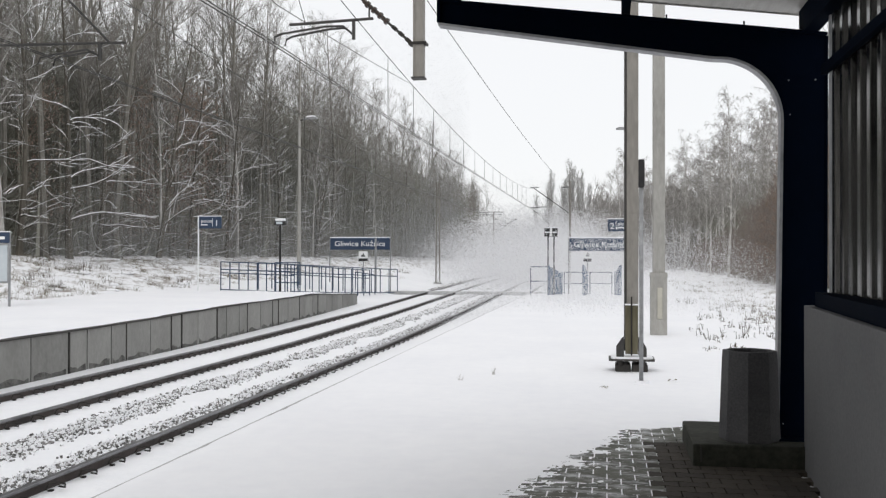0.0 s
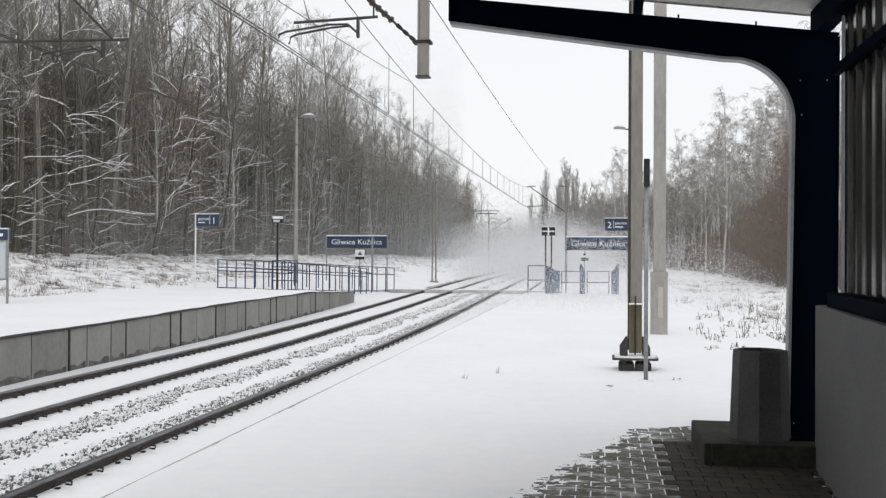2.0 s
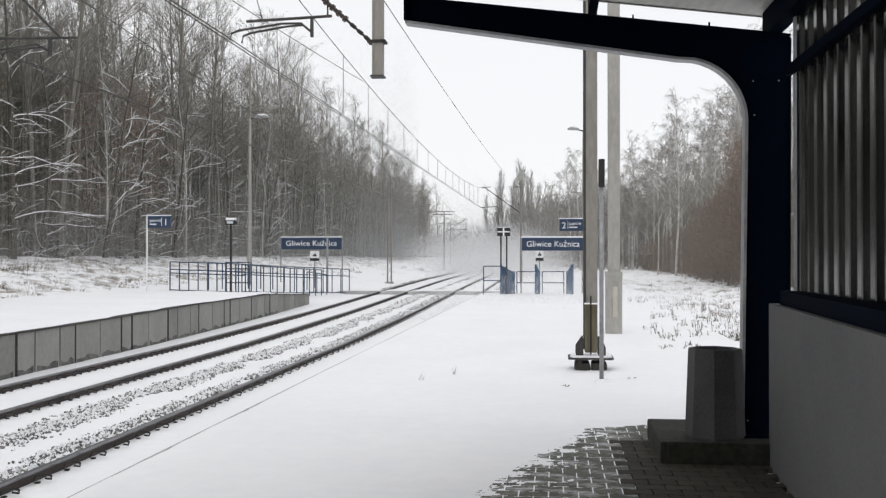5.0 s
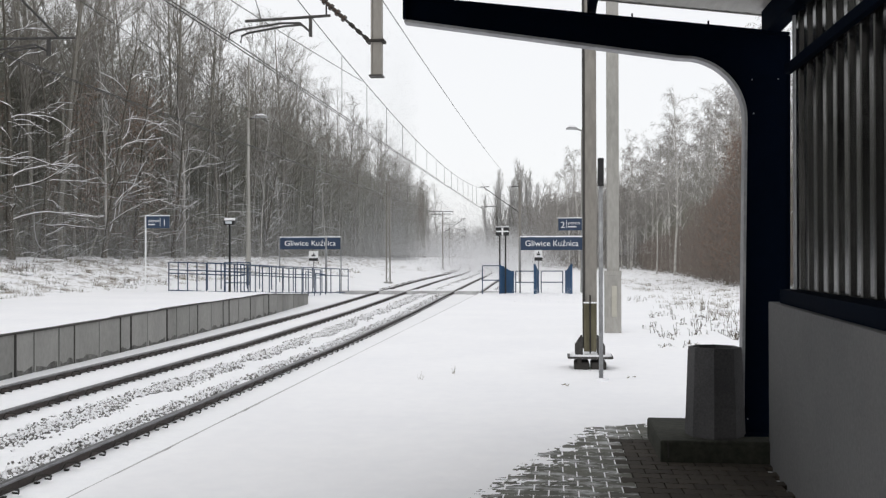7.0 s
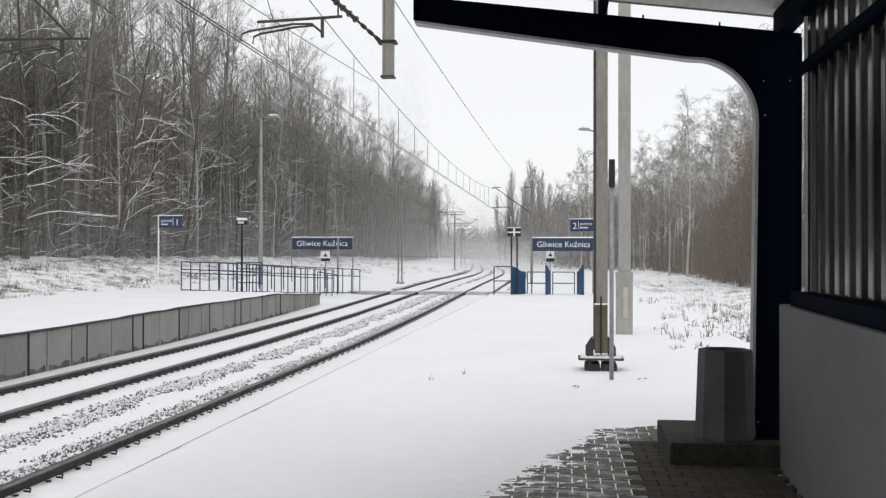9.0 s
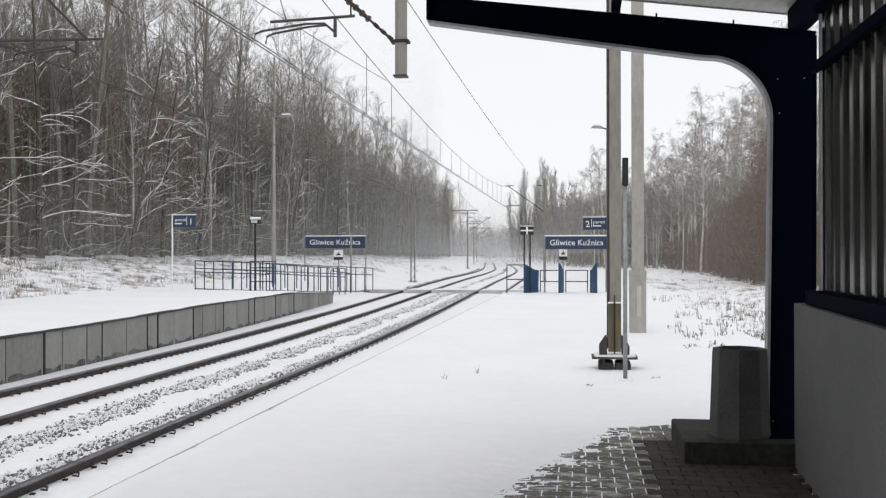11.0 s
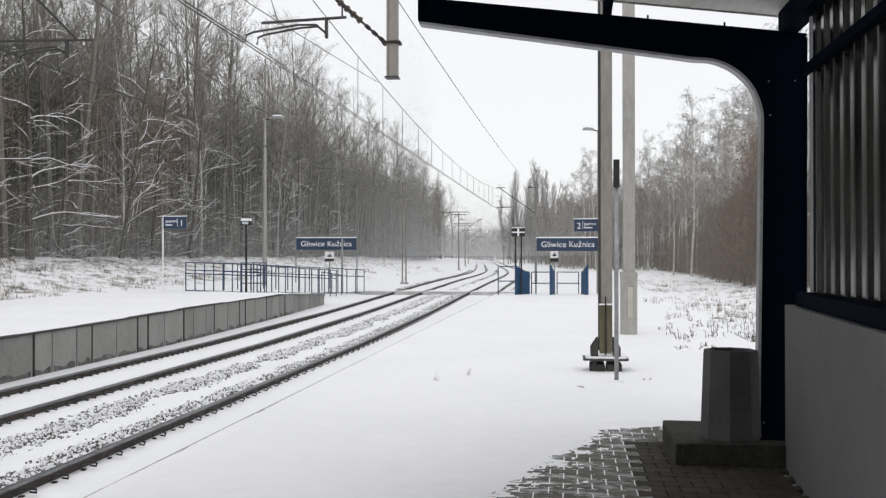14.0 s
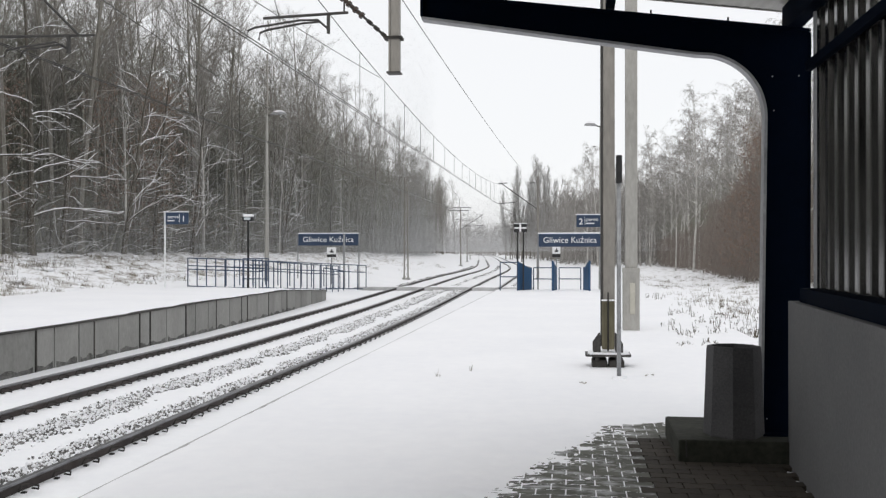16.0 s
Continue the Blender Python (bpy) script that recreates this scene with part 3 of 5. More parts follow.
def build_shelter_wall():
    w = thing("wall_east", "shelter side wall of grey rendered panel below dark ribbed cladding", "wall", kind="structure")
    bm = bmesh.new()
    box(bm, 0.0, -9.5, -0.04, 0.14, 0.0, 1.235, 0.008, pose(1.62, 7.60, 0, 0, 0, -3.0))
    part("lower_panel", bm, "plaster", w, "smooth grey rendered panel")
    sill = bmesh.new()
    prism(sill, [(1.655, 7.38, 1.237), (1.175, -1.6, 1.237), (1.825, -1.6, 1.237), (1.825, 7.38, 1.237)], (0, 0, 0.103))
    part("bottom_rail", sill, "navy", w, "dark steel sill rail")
    band = bmesh.new()
    box(band, 1.70, -1.9, 2.94, 1.748, 7.40, 3.01, 0.004)
    part("cross_rail", band, "navy", w, "blue horizontal rail")
    pts, pitch = [], 0.235
    y = 7.3 - 40 * pitch
    while y < 7.2:
        for dy, x in ((0.0, 1.82), (0.105, 1.82), (0.122, 1.758), (0.135, 1.752), (0.205, 1.752), (0.218, 1.758)):
            pts.append((x, y + dy, 1.34))
        y += pitch
    cl = bmesh.new()
    prism(cl, pts + [(p[0] + 0.006, p[1], p[2]) for p in reversed(pts)], (0, 0, 2.05))
    part("ribbed_cladding", cl, "clad", w, "dark vertical ribbed sheet")
    jamb = bmesh.new()
    box(jamb, 1.745, 7.315, 1.32, 1.80, 7.345, 3.40)
    part("end_trim", jamb, "galvanised", w, "pale metal end trim")
    # unseen panel behind the camera, added to keep light off the shelter's inside
    bk = bmesh.new()
    box(bk, -1.45, -2.02, 0, 1.9, -1.9, 3.95)
    part("back_panel", bk, "clad", w, "unseen dark panel added to block light")
    return w


build_roof()
build_shelter_wall()


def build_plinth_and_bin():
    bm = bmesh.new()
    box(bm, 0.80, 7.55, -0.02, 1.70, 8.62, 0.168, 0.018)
    p = solid("concrete_plinth", bm, "plinth", "low mossy concrete plinth at the shelter column, darkened for shade", "plinth", smooth=False)
    groove = bmesh.new()
    box(groove, 0.854, 7.546, 0.035, 0.866, 7.556, 0.15)
    box(groove, 0.851, 7.547, 0.09, 0.860, 7.555, 0.162)
    part("joint", groove, "joint", p, "dark crack joint")
    t = thing("litter_bin", "octagonal exposed-aggregate concrete litter bin standing on a plinth", "litter bin", (1.255, 7.83, 0.166), 12)
    bm = bmesh.new()
    rings = [(0.228, 0.0), (0.232, 0.02), (0.208, 0.66), (0.203, 0.70), (0.178, 0.70), (0.172, 0.66), (0.165, 0.25)]
    loops = []
    for r, z in rings:
        loops.append([bm.verts.new((r * math.cos(a), r * math.sin(a), z - (0.0 if z < 0.69 else 0.0))) for a in (radians(22.5 + 45 * k) for k in range(8))])
    for a, b in zip(loops, loops[1:]):
        for k in range(8):
            bm.faces.new((a[k], a[(k + 1) % 8], b[(k + 1) % 8], b[k]))
    bm.faces.new(loops[0][::-1])
    bm.faces.new(loops[-1])
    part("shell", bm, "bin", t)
    li = bmesh.new()
    tube(li, [(0, 0, 0.252), (0, 0, 0.40)], 0.15, 14)
    part("liner", li, "black", t, "dark metal liner")


build_plinth_and_bin()


# ---- masts and overhead line ----
def build_mast_near():
    t = thing("catenary_mast", "grey steel catenary mast on a bolted hinge foot in snow", "catenary mast", (0.485, 13.6, 0))
    sh = bmesh.new()
    box(sh, -0.065, -0.09, 0.30, 0.095, 0.09, 7.4, 0.006)
    part("shaft", sh, "mast_grey", t, "pale grey box shaft")
    ch = bmesh.new()
    box(ch, -0.098, -0.095, 0.30, -0.067, 0.095, 7.4, 0.003)
    part("side_channel", ch, "mast_dark", t, "dark side channel")
    cl = bmesh.new()
    box(cl, -0.068, -0.0945, 2.20, 0.098, 0.0945, 2.235, 0.002)
    part("splice_band", cl, "mast_grey", t)
    cv = bmesh.new()
    box(cv, -0.085, -0.15, 0.26, 0.085, -0.092, 0.93, 0.012)
    cov = part("foot_cover", cv, "olive", t, "olive-brown stained cover")
    rod = bmesh.new()
    tube(rod, [(0.0, -0.162, 0.24), (0.0, -0.165, 0.6), (0.0, -0.16, 1.05)], 0.012, 6)
    part("rod", rod, "clip", cov)
    cap = bmesh.new()
    box(cap, -0.09, -0.155, 0.93, 0.09, -0.09, 0.95, 0.008)
    part("snow_cap", cap, "snow", cov)
    pl = bmesh.new()
    prism(pl, [(-0.31, -0.22, 0.17), (-0.28, -0.25, 0.17), (0.28, -0.25, 0.17), (0.31, -0.22, 0.17), (0.31, 0.22, 0.17), (-0.31, 0.22, 0.17)], (0, 0, 0.028))
    plate = part("base_plate", pl, "mast_dark", t, "dark steel base plate")
    sp = bmesh.new()
    prism(sp, [(-0.28, -0.18, 0.199), (-0.24, -0.235, 0.199), (0.23, -0.23, 0.199), (0.29, -0.17, 0.199), (0.27, 0.2, 0.199), (-0.27, 0.2, 0.199)], (0, 0, 0.022))
    part("plate_snow", sp, "snow", plate)
    for s in (-1, 1):
        for y in (-0.14, 0.14):
            g = bmesh.new()
            prism(g, [(s * 0.10, y, 0.2), (s * 0.205, y, 0.2), (s * 0.205, y, 0.34), (s * 0.12, y, 0.47), (s * 0.10, y, 0.47)], (0, 0.014, 0))
            part("gusset", g, "mast_dark", t)
        ft = bmesh.new()
        box(ft, s * 0.115 - 0.105, -0.20, -0.03, s * 0.115 + 0.105, 0.2, 0.125, 0.03)
        part("footing", ft, "joint", t, "dark damp concrete footing")
        nb = bmesh.new()
        tube(nb, [(s * 0.15, -0.2, 0.10), (s * 0.15, -0.2, 0.175)], 0.03, 8)
        part("anchor_bolt", nb, "clip", t)
    return t


def build_marker_post():
    t = thing("marker_post", "slim galvanised post with a dark box at its head", "post", (0.575, 12.25, 0))
    bm = bmesh.new()
    tube(bm, [(0, 0, -0.03), (0, 0, 2.5)], 0.028, 10)
    part("post", bm, "galvanised", t, smooth=True)
    bx = bmesh.new()
    box(bx, -0.035, -0.045, 2.47, 0.04, 0.045, 2.82, 0.01)
    part("head_box", bx, "black", t, "narrow dark housing")
    dr = bmesh.new()
    prism(dr, [(-0.09, -0.09, 0.018), (0.0, -0.12, 0.018), (0.09, -0.05, 0.018), (0.1, 0.06, 0.018), (-0.02, 0.1, 0.018)], (0, 0, 0.035))
    part("snow_collar", dr, "snow", t)


def build_mast_far():
    t = thing("concrete_mast", "tall pale concrete mast with a wider foot in the snow", "mast", (1.185, 19.95, 0))
    bm = bmesh.new()
    box(bm, -0.115, -0.115, 1.25, 0.125, 0.115, 8.6, 0.02)
    part("shaft", bm, "mast_concrete", t)
    ft = bmesh.new()
    box(ft, -0.165, -0.16, -0.06, 0.165, 0.16, 1.27, 0.025)
    foot = part("foot", ft, "mast_concrete", t, "wider stained foot")
    cb = bmesh.new()
    box(cb, -0.03, -0.178, 0.35, 0.07, -0.161, 0.98, 0.006)
    part("inspection_cover", cb, "pale_cover", foot, "pale inspection cover")
    bd = bmesh.new()
    box(bd, -0.171, -0.166, 1.18, 0.171, 0.166, 1.285, 0.012)
    part("collar", bd, "mast_concrete", t)


def insulated_stay(parent, a, b):
    """A stay tube with a ribbed insulator and clevis."""
    a, b = Vector(a), Vector(b)
    bm = bmesh.new()
    tube(bm, [a, a.lerp(b, 0.5), b], 0.019, 7)
    part("stay_tube", bm, "mast_dark", parent)
    ins = bmesh.new()
    for k in range(8):
        f = 0.36 + 0.33 * k / 8
        tube(ins, [a.lerp(b, f), a.lerp(b, f + 0.012), a.lerp(b, f + 0.028)], 0.05 if k % 2 else 0.032, 8)
    part("insulator", ins, "insulator", parent, "ribbed brown insulator")
    for f in (0.74, 0.83, 0.92):
        cl = bmesh.new()
        tube(cl, [a.lerp(b, f), a.lerp(b, f + 0.05)], 0.034, 6)
        part("clevis", cl, "clip", parent)


def build_drop_post():
    t = thing("drop_post", "hanging catenary drop post with insulated cantilever arm", "drop post", (0, 13.7, 0))
    bm = bmesh.new()
    box(bm, -2.60, -0.075, 4.21, -2.475, 0.075, 7.2, 0.006)
    part("post", bm, "mast_grey", t, "pale grey hanging post")
    ed = bmesh.new()
    box(ed, -2.628, -0.08, 4.21, -2.602, 0.08, 7.2)
    part("side_channel", ed, "mast_grey", t)
    fl = bmesh.new()
    box(fl, -2.655, -0.10, 4.185, -2.455, 0.10, 4.208, 0.004)
    part("end_flange", fl, "mast_dark", t)
    cl = bmesh.new()
    box(cl, -2.70, -0.10, 4.68, -2.43, 0.10, 4.72, 0.008)
    part("clamp", cl, "clip", t)
    insulated_stay(t, (-3.80, 0, 5.74), (-2.65, 0, 4.70))
    st = bmesh.new()
    tube(st, [(-4.52, 0, 5.055), (-3.24, 0, 5.10)], 0.022, 7)
    part("registration_tube", st, "mast_dark", t, "dark horizontal registration tube")
    lk = bmesh.new()
    tube(lk, [(-3.30, 0, 5.10), (-3.30, 0, 5.31)], 0.013, 6)
    part("link", lk, "clip", t)
    br = bmesh.new()
    box(br, -3.555, -0.03, 4.80, -3.515, 0.03, 5.07, 0.004)
    part("bracket", br, "mast_dark", t)
    for dy in (-0.09, 0.09):
        arm = bmesh.new()
        x_end = -4.74 if dy < 0 else -4.62
        tube(arm, [(-3.54, 0, 4.87), (-3.68, dy * 0.6, 4.99), (-3.95, dy, 4.985), (x_end + 0.12, dy, 4.90), (x_end + 0.02, dy, 4.86), (x_end, dy, 4.76)], 0.017, 7)
        part("steady_arm", arm, "mast_dark", t, "bent steady arm")
    beam = bmesh.new()
    for z in (7.2, 7.7):
        for y in (-0.25, 0.25):
            tube(beam, [(-14, y, z), (0.6, y, z)], 0.04, 6)
    part("cross_beam", beam, "mast_dark", t, "steel lattice cross beam")
    t1 = thing("cantilever_arm", "cantilever arm holding the contact wire over the far track", "cantilever", (0, 13.7, 0))
    a = bmesh.new()
    tube(a, [(-9.6, 0, 4.92), (-7.15, 0, 4.885)], 0.022, 6)
    part("registration_tube", a, "mast_dark", t1)
    b = bmesh.new()
    box(b, -7.60, -0.03, 4.62, -7.56, 0.03, 4.9)
    part("bracket", b, "mast_dark", t1)
    for dy in (-0.08, 0.08):
        arm = bmesh.new()
        tube(arm, [(-7.58, 0, 4.68), (-7.75, dy, 4.78), (-8.3, dy, 4.72), (-8.46 + dy, dy, 4.68), (-8.5 + dy, dy, 4.58)], 0.016, 6)
        part("steady_arm", arm, "mast_dark", t1)
    d = bmesh.new()
    tube(d, [(-7.42, 0, 4.9), (-8.05, 0, 5.52), (-9.8, 0, 7.2)], 0.02, 6)
    part("stay_tube", d, "mast_dark", t1)


def wire(name, pts, r, label, mat="wire"):
    bm = bmesh.new()
    tube(bm, pts, r, 5)
    return solid(name, bm, mat, label, "overhead wire")


def span(u, y0, z0, y1, z1, sag, n=26):
    out = []
    for k in range(n + 1):
        f = k / n
        y = y0 + (y1 - y0) * f
        out.append((u - track_shift(y), y, z0 + (z1 - z0) * f - 4 * sag * f * (1 - f)))
    return out


SUPPORTS = (-48.0, 13.7, 64.0, 118.0, 165.0, 212.0, 260.0)


def build_wires():
    for u, group in ((-4.72, 2), (-8.55, 1)):
        for d in (-0.035, 0.035):
            pts = []
            for a, b in zip(SUPPORTS, SUPPORTS[1:]):
                pts += span(u + d, a, 4.75, b, 4.72, 0.02, 10)[:-1]
            wire("contact_wire", pts, 0.009, "dark double contact wire over the track")
        for a, b in zip(SUPPORTS, SUPPORTS[1:]):
            top = 6.62 if a < 20 and u > -5 else 6.45
            end = 6.12
            sag = 0.88
            pts = span(u, a, top if a > 0 else 6.4, b, end if b > 20 else top, sag)
            m = wire("messenger_wire", pts, 0.009, "sagging messenger wire with droppers over the track")
            if a > 100:
                continue
            k = 1
            nd = int((b - a - 8) / 2.9)
            for k in range(nd):
                y = a + 7.4 + 2.9 * k
                f = (y - a) / (b - a)
                z = (top if a > 0 else 6.4) * (1 - f) + (end if b > 20 else top) * f - 4 * sag * f * (1 - f)
                bm = bmesh.new()
                x = u - track_shift(y)
                tube(bm, [(x, y, 4.75), (x, y, z)], 0.006, 4)
                part("dropper", bm, "wire", m)
    wire("stitch_wire", span(-4.72, 4.0, 5.93, 13.7, 5.36, 0.0, 4) + span(-4.72, 13.71, 5.36, 23.4, 5.93, 0.02, 6)[1:], 0.007, "thin stitch wire under the messenger")
    pts = [(-3.9 + 0.45 * f + (0.0 if f < 1 else 0), 13.7 + 50.3 * f, 7.5 - 0.2 * f - 0.9 * f * (1 - f)) for f in [k / 16 for k in range(-6, 17)]]
    wire("feeder_wire", pts, 0.010, "single feeder wire above the platform side")
    wire("hanger_wire", [(-4.28, 13.7, 5.08), (-4.38, 13.7, 5.42), (-4.55, 13.7, 6.7)], 0.006, "thin hanger wire at the cantilever")


def distant_mast(x, y, base, height, side, wire_x, lattice=False):
    """A catenary mast with its own cantilever; side tells which way the arm reaches."""
    t = thing("catenary_mast", "slim grey catenary mast with cantilever arm beside the snowy track", "catenary mast", (x, y, base), group="catenary masts along the line")
    legs = (-0.13, 0.13) if lattice else (0.0,)
    for lx in legs:
        bm = bmesh.new()
        tube(bm, [(lx, 0, -0.1), (lx * 0.6, 0, height)], 0.05 if lattice else 0.10, 6, 0.04 if lattice else 0.07)
        part("leg" if lattice else "shaft", bm, "mast_grey", t)
    if lattice:
        bm = bmesh.new()
        for k in range(12):
            z = height * k / 12
            w = 0.13 * (1 - 0.4 * k / 12)
            tube(bm, [(-w, 0, z), (w, 0, z + height / 12)], 0.012, 4)
        part("lacing", bm, "mast_grey", t)
    ft = bmesh.new()
    box(ft, -0.25, -0.25, -0.3, 0.25, 0.25, 0.10, 0.03)
    part("footing", ft, "concrete", t)
    if lattice:
        return t
    w = wire_x - x
    zt = 6.2 - base
    for a, b in ((0.0, 0.22), (0.82, 1.06)):
        bm = bmesh.new()
        tube(bm, [(w * a, 0, zt + 0.02), (w * b, 0, zt)], 0.028, 5)
        part("top_tube", bm, "mast_dark", t)
    bm = bmesh.new()
    tube(bm, [(0, 0, zt - 1.75), (w * 0.98, 0, zt)], 0.028, 5)
    part("stay_tube", bm, "mast_dark", t)
    bm = bmesh.new()
    tube(bm, [(w * 0.62, 0, zt - 1.28), (w + 0.15 * side, 0, zt - 1.34)], 0.025, 5)
    part("registration_tube", bm, "mast_dark", t)
    if y > 100 and side > 0:
        for z, a, b in ((height, -2.0, 1.3), (height - 0.32, -1.4, 1.0)):
            bm = bmesh.new()
            tube(bm, [(a, 0, z - 0.05), (0, 0, z), (b, 0, z - 0.03)], 0.04, 5)
            part("cross_arm", bm, "mast_dark", t, "dark cross arm")
    return t


build_mast_near()
build_marker_post()
build_mast_far()
build_drop_post()
build_wires()
distant_mast(-2.25, 64.0, -0.25, 6.9, -1, -4.72 - track_shift(64))
distant_mast(-10.85, 62.5, ground_height(-10.85, 62.5), 6.75, 1, -8.55 - track_shift(62.5), True)
for y, hh in ((118.0, 7.2), (165.0, 7.4), (212.0, 7.6)):
    s = track_shift(y)
    distant_mast(-11.3 - s, y, ground_height(-11.3 - s, y), hh, 1, -8.55 - s)
    if y > 120:
        distant_mast(-1.9 - s, y, ground_height(-1.9 - s, y), hh, -1, -4.72 - s)


# ---- signs, lamps and railings ----
def name_sign(x0, x1, y, z0, z1, base):
    w = x1 - x0
    t = thing("station_sign", "dark blue station name sign with white letters on two posts", "station sign", (x0, y, base), group="station name signs")
    bm = bmesh.new()
    box(bm, 0.03, -0.03, z0 - base, w - 0.03, 0.03, z1 - base - 0.03, 0.008)
    board = part("board", bm, "sign_blue", t, "dark blue board")
    sn = bmesh.new()
    box(sn, 0.0, -0.035, z1 - base - 0.03, w, 0.035, z1 - base + 0.02, 0.012)
    part("snow_rim", sn, "snow", board, "thin rim of snow")
    for x in (0.0, w):
        p = bmesh.new()
        tube(p, [(x, 0, -0.3), (x, 0, z1 - base)], 0.032, 8)
        part("post", p, "galvanised", t)
    h = (z1 - z0) * 0.60
    for word, a, b in (("Gliwice", 0.085, 0.475), ("Kuźnica", 0.525, 0.915)):
        ob = lettering(word, h, (0, -0.034, z0 - base + (z1 - z0) * 0.29), "white", board)
        xs = [v.co.x for v in ob.data.vertices]
        k = (b - a) * w / max(0.1, max(xs) - min(xs))
        ob.data.transform(Matrix.Translation((a * w, 0, 0)) @ Matrix.Diagonal((k, 1, 1, 1)) @ Matrix.Translation((-min(xs), 0, 0)))


def number_plate_sign(x0, x1, y, z0, z1, base, digit, first, post_at):
    w, h = x1 - x0, z1 - z0
    t = thing("platform_sign", "blue platform number sign with a white digit", "platform sign", (x0, y, base), group="platform number signs")
    p = bmesh.new()
    tube(p, [(post_at * w, 0.0, -0.2), (post_at * w, 0.0, z1 - base + 0.02)], 0.035, 8)
    part("post", p, "galvanised" if first else "white", t)
    bm = bmesh.new()
    box(bm, 0.04, -0.035, z0 - base, w, 0.0, z1 - base, 0.006)
    b = part("board", bm, "sign_blue", t, "blue board")
    sn = bmesh.new()
    box(sn, 0.0, -0.04, z1 - base + 0.001, w + 0.01, 0.03, z1 - base + 0.035, 0.01)
    part("snow_rim", sn, "snow", b)
    dx = 0.14 if first else w - 0.30
    lettering(digit, h * 0.72, (dx, -0.039, z0 - base + h * 0.22), "white", b)
    ln = bmesh.new()
    lx = 0.40 if first else w - 0.40
    box(ln, lx, -0.04, z0 - base + h * 0.18, lx + 0.018, -0.034, z1 - base - h * 0.14)
    part("divider", ln, "white", b)
    x0b, x1b = (0.47, w - 0.07) if first else (0.13, w - 0.46)
    lettering("peron", h * 0.40, (x0b, -0.039, z0 - base + h * 0.50), "white", b)
    b2 = bmesh.new()
    box(b2, x0b, -0.04, z0 - base + h * 0.26, x0b + (x1b - x0b) * 0.66, -0.034, z0 - base + h * 0.35)
    part("lettering_bar", b2, "white", b)


def pictogram_sign(x, y, base, z0, w=0.42):
    t = thing("pictogram_sign", "small white pictogram sign on a slim grey post", "sign", (x, y, base), group="pictogram signs")
    p = bmesh.new()
    tube(p, [(w * 0.5, 0.02, -0.3), (w * 0.5, 0.02, z0 + 0.5 - base)], 0.028, 7)
    part("post", p, "galvanised", t)
    bm = bmesh.new()
    box(bm, 0, -0.02, z0 - base + 0.16, w, 0.0, z0 - base + 0.52, 0.005)
    b = part("plate", bm, "white", t, "white plate")
    s = bmesh.new()
    box(s, w * 0.3, -0.026, z0 - base + 0.24, w * 0.72, -0.019, z0 - base + 0.32)
    prism(s, [(w * 0.42, -0.026, z0 - base + 0.33), (w * 0.62, -0.026, z0 - base + 0.33), (w * 0.55, -0.026, z0 - base + 0.45)], (0, 0.006, 0))
    part("symbol", s, "black", b)
    lo = bmesh.new()
    box(lo, 0, -0.02, z0 - base, w, 0.0, z0 - base + 0.145, 0.004)
    part("lower_plate", lo, "black", t, "dark lower plate")


def street_lamp(x, y, base, height, reach, tip=0.0, r=0.075):
    t = thing("street_lamp", "tall grey platform lamp with a snow-capped flat head", "street lamp", (x, y, base), group="platform lamps")
    p = bmesh.new()
    tube(p, [(0, 0, -0.3), (0, 0, height)], r * 1.6, 10, r * 0.8)
    part("pole", p, "mast_concrete", t)
    if tip:
        q = bmesh.new()
        tube(q, [(0.02, 0, height), (0.02, 0, height + tip)], 0.045, 7)
        part("pole_extension", q, "mast_grey", t, "thin pole extension")
    a = bmesh.new()
    s = 1 if reach > 0 else -1
    tube(a, [(0, 0, height - 0.05), (reach * 0.45, 0, height + 0.05)], 0.03, 7)
    part("arm", a, "mast_dark", t)
    h = bmesh.new()
    prism(h, [(reach * 0.2, -0.11, height), (reach * 0.35, -0.11, height + 0.10), (reach * 0.8, -0.11, height + 0.13), (reach, -0.11, height + 0.08), (reach, -0.11, height + 0.03)], (0, 0.22, 0))
    hd = part("head", h, "galvanised", t, "flat lamp head")
    c = bmesh.new()
    prism(c, [(reach * 0.35, -0.1, height + 0.105), (reach * 0.8, -0.1, height + 0.135), (reach * 0.97, -0.1, height + 0.095), (reach * 0.8, -0.1, height + 0.20), (reach * 0.45, -0.1, height + 0.18)], (0, 0.2, 0))
    part("snow_cap", c, "snow", hd)


def railing(points, height, posts, bars, label="blue-grey tubular steel railing in the snow", r=0.024, infill=0.0):
    """A tubular railing along points (x, y, foot z); bars are heights as shares of the whole."""
    t = thing("railing", label, "railing", points[0], group="railings at the platform ends")
    o = Vector(points[0])
    pts = [Vector(p) - o for p in points]
    for a, b in zip(pts, pts[1:]):
        for h in bars:
            bm = bmesh.new()
            tube(bm, [a + Vector((0, 0, height * h)), b + Vector((0, 0, height * h))], r, 6)
            part("handrail" if h == 1 else "bar", bm, "blue_rail", t)
        n = max(1, round((b - a).length / posts))
        for k in range(n + 1):
            p = a.lerp(b, k / n)
            bm = bmesh.new()
            tube(bm, [p - Vector((0, 0, 0.25)), p + Vector((0, 0, height))], r * 1.05, 6)
            part("upright", bm, "blue_rail", t)
        if infill:
            m = int((b - a).length / infill)
            for k in range(1, m):
                p = a.lerp(b, k / m)
                bm = bmesh.new()
                tube(bm, [p + Vector((0, 0, 0.1)), p + Vector((0, 0, height))], r * 0.6, 5)
                part("baluster", bm, "blue_rail", t)
    return t


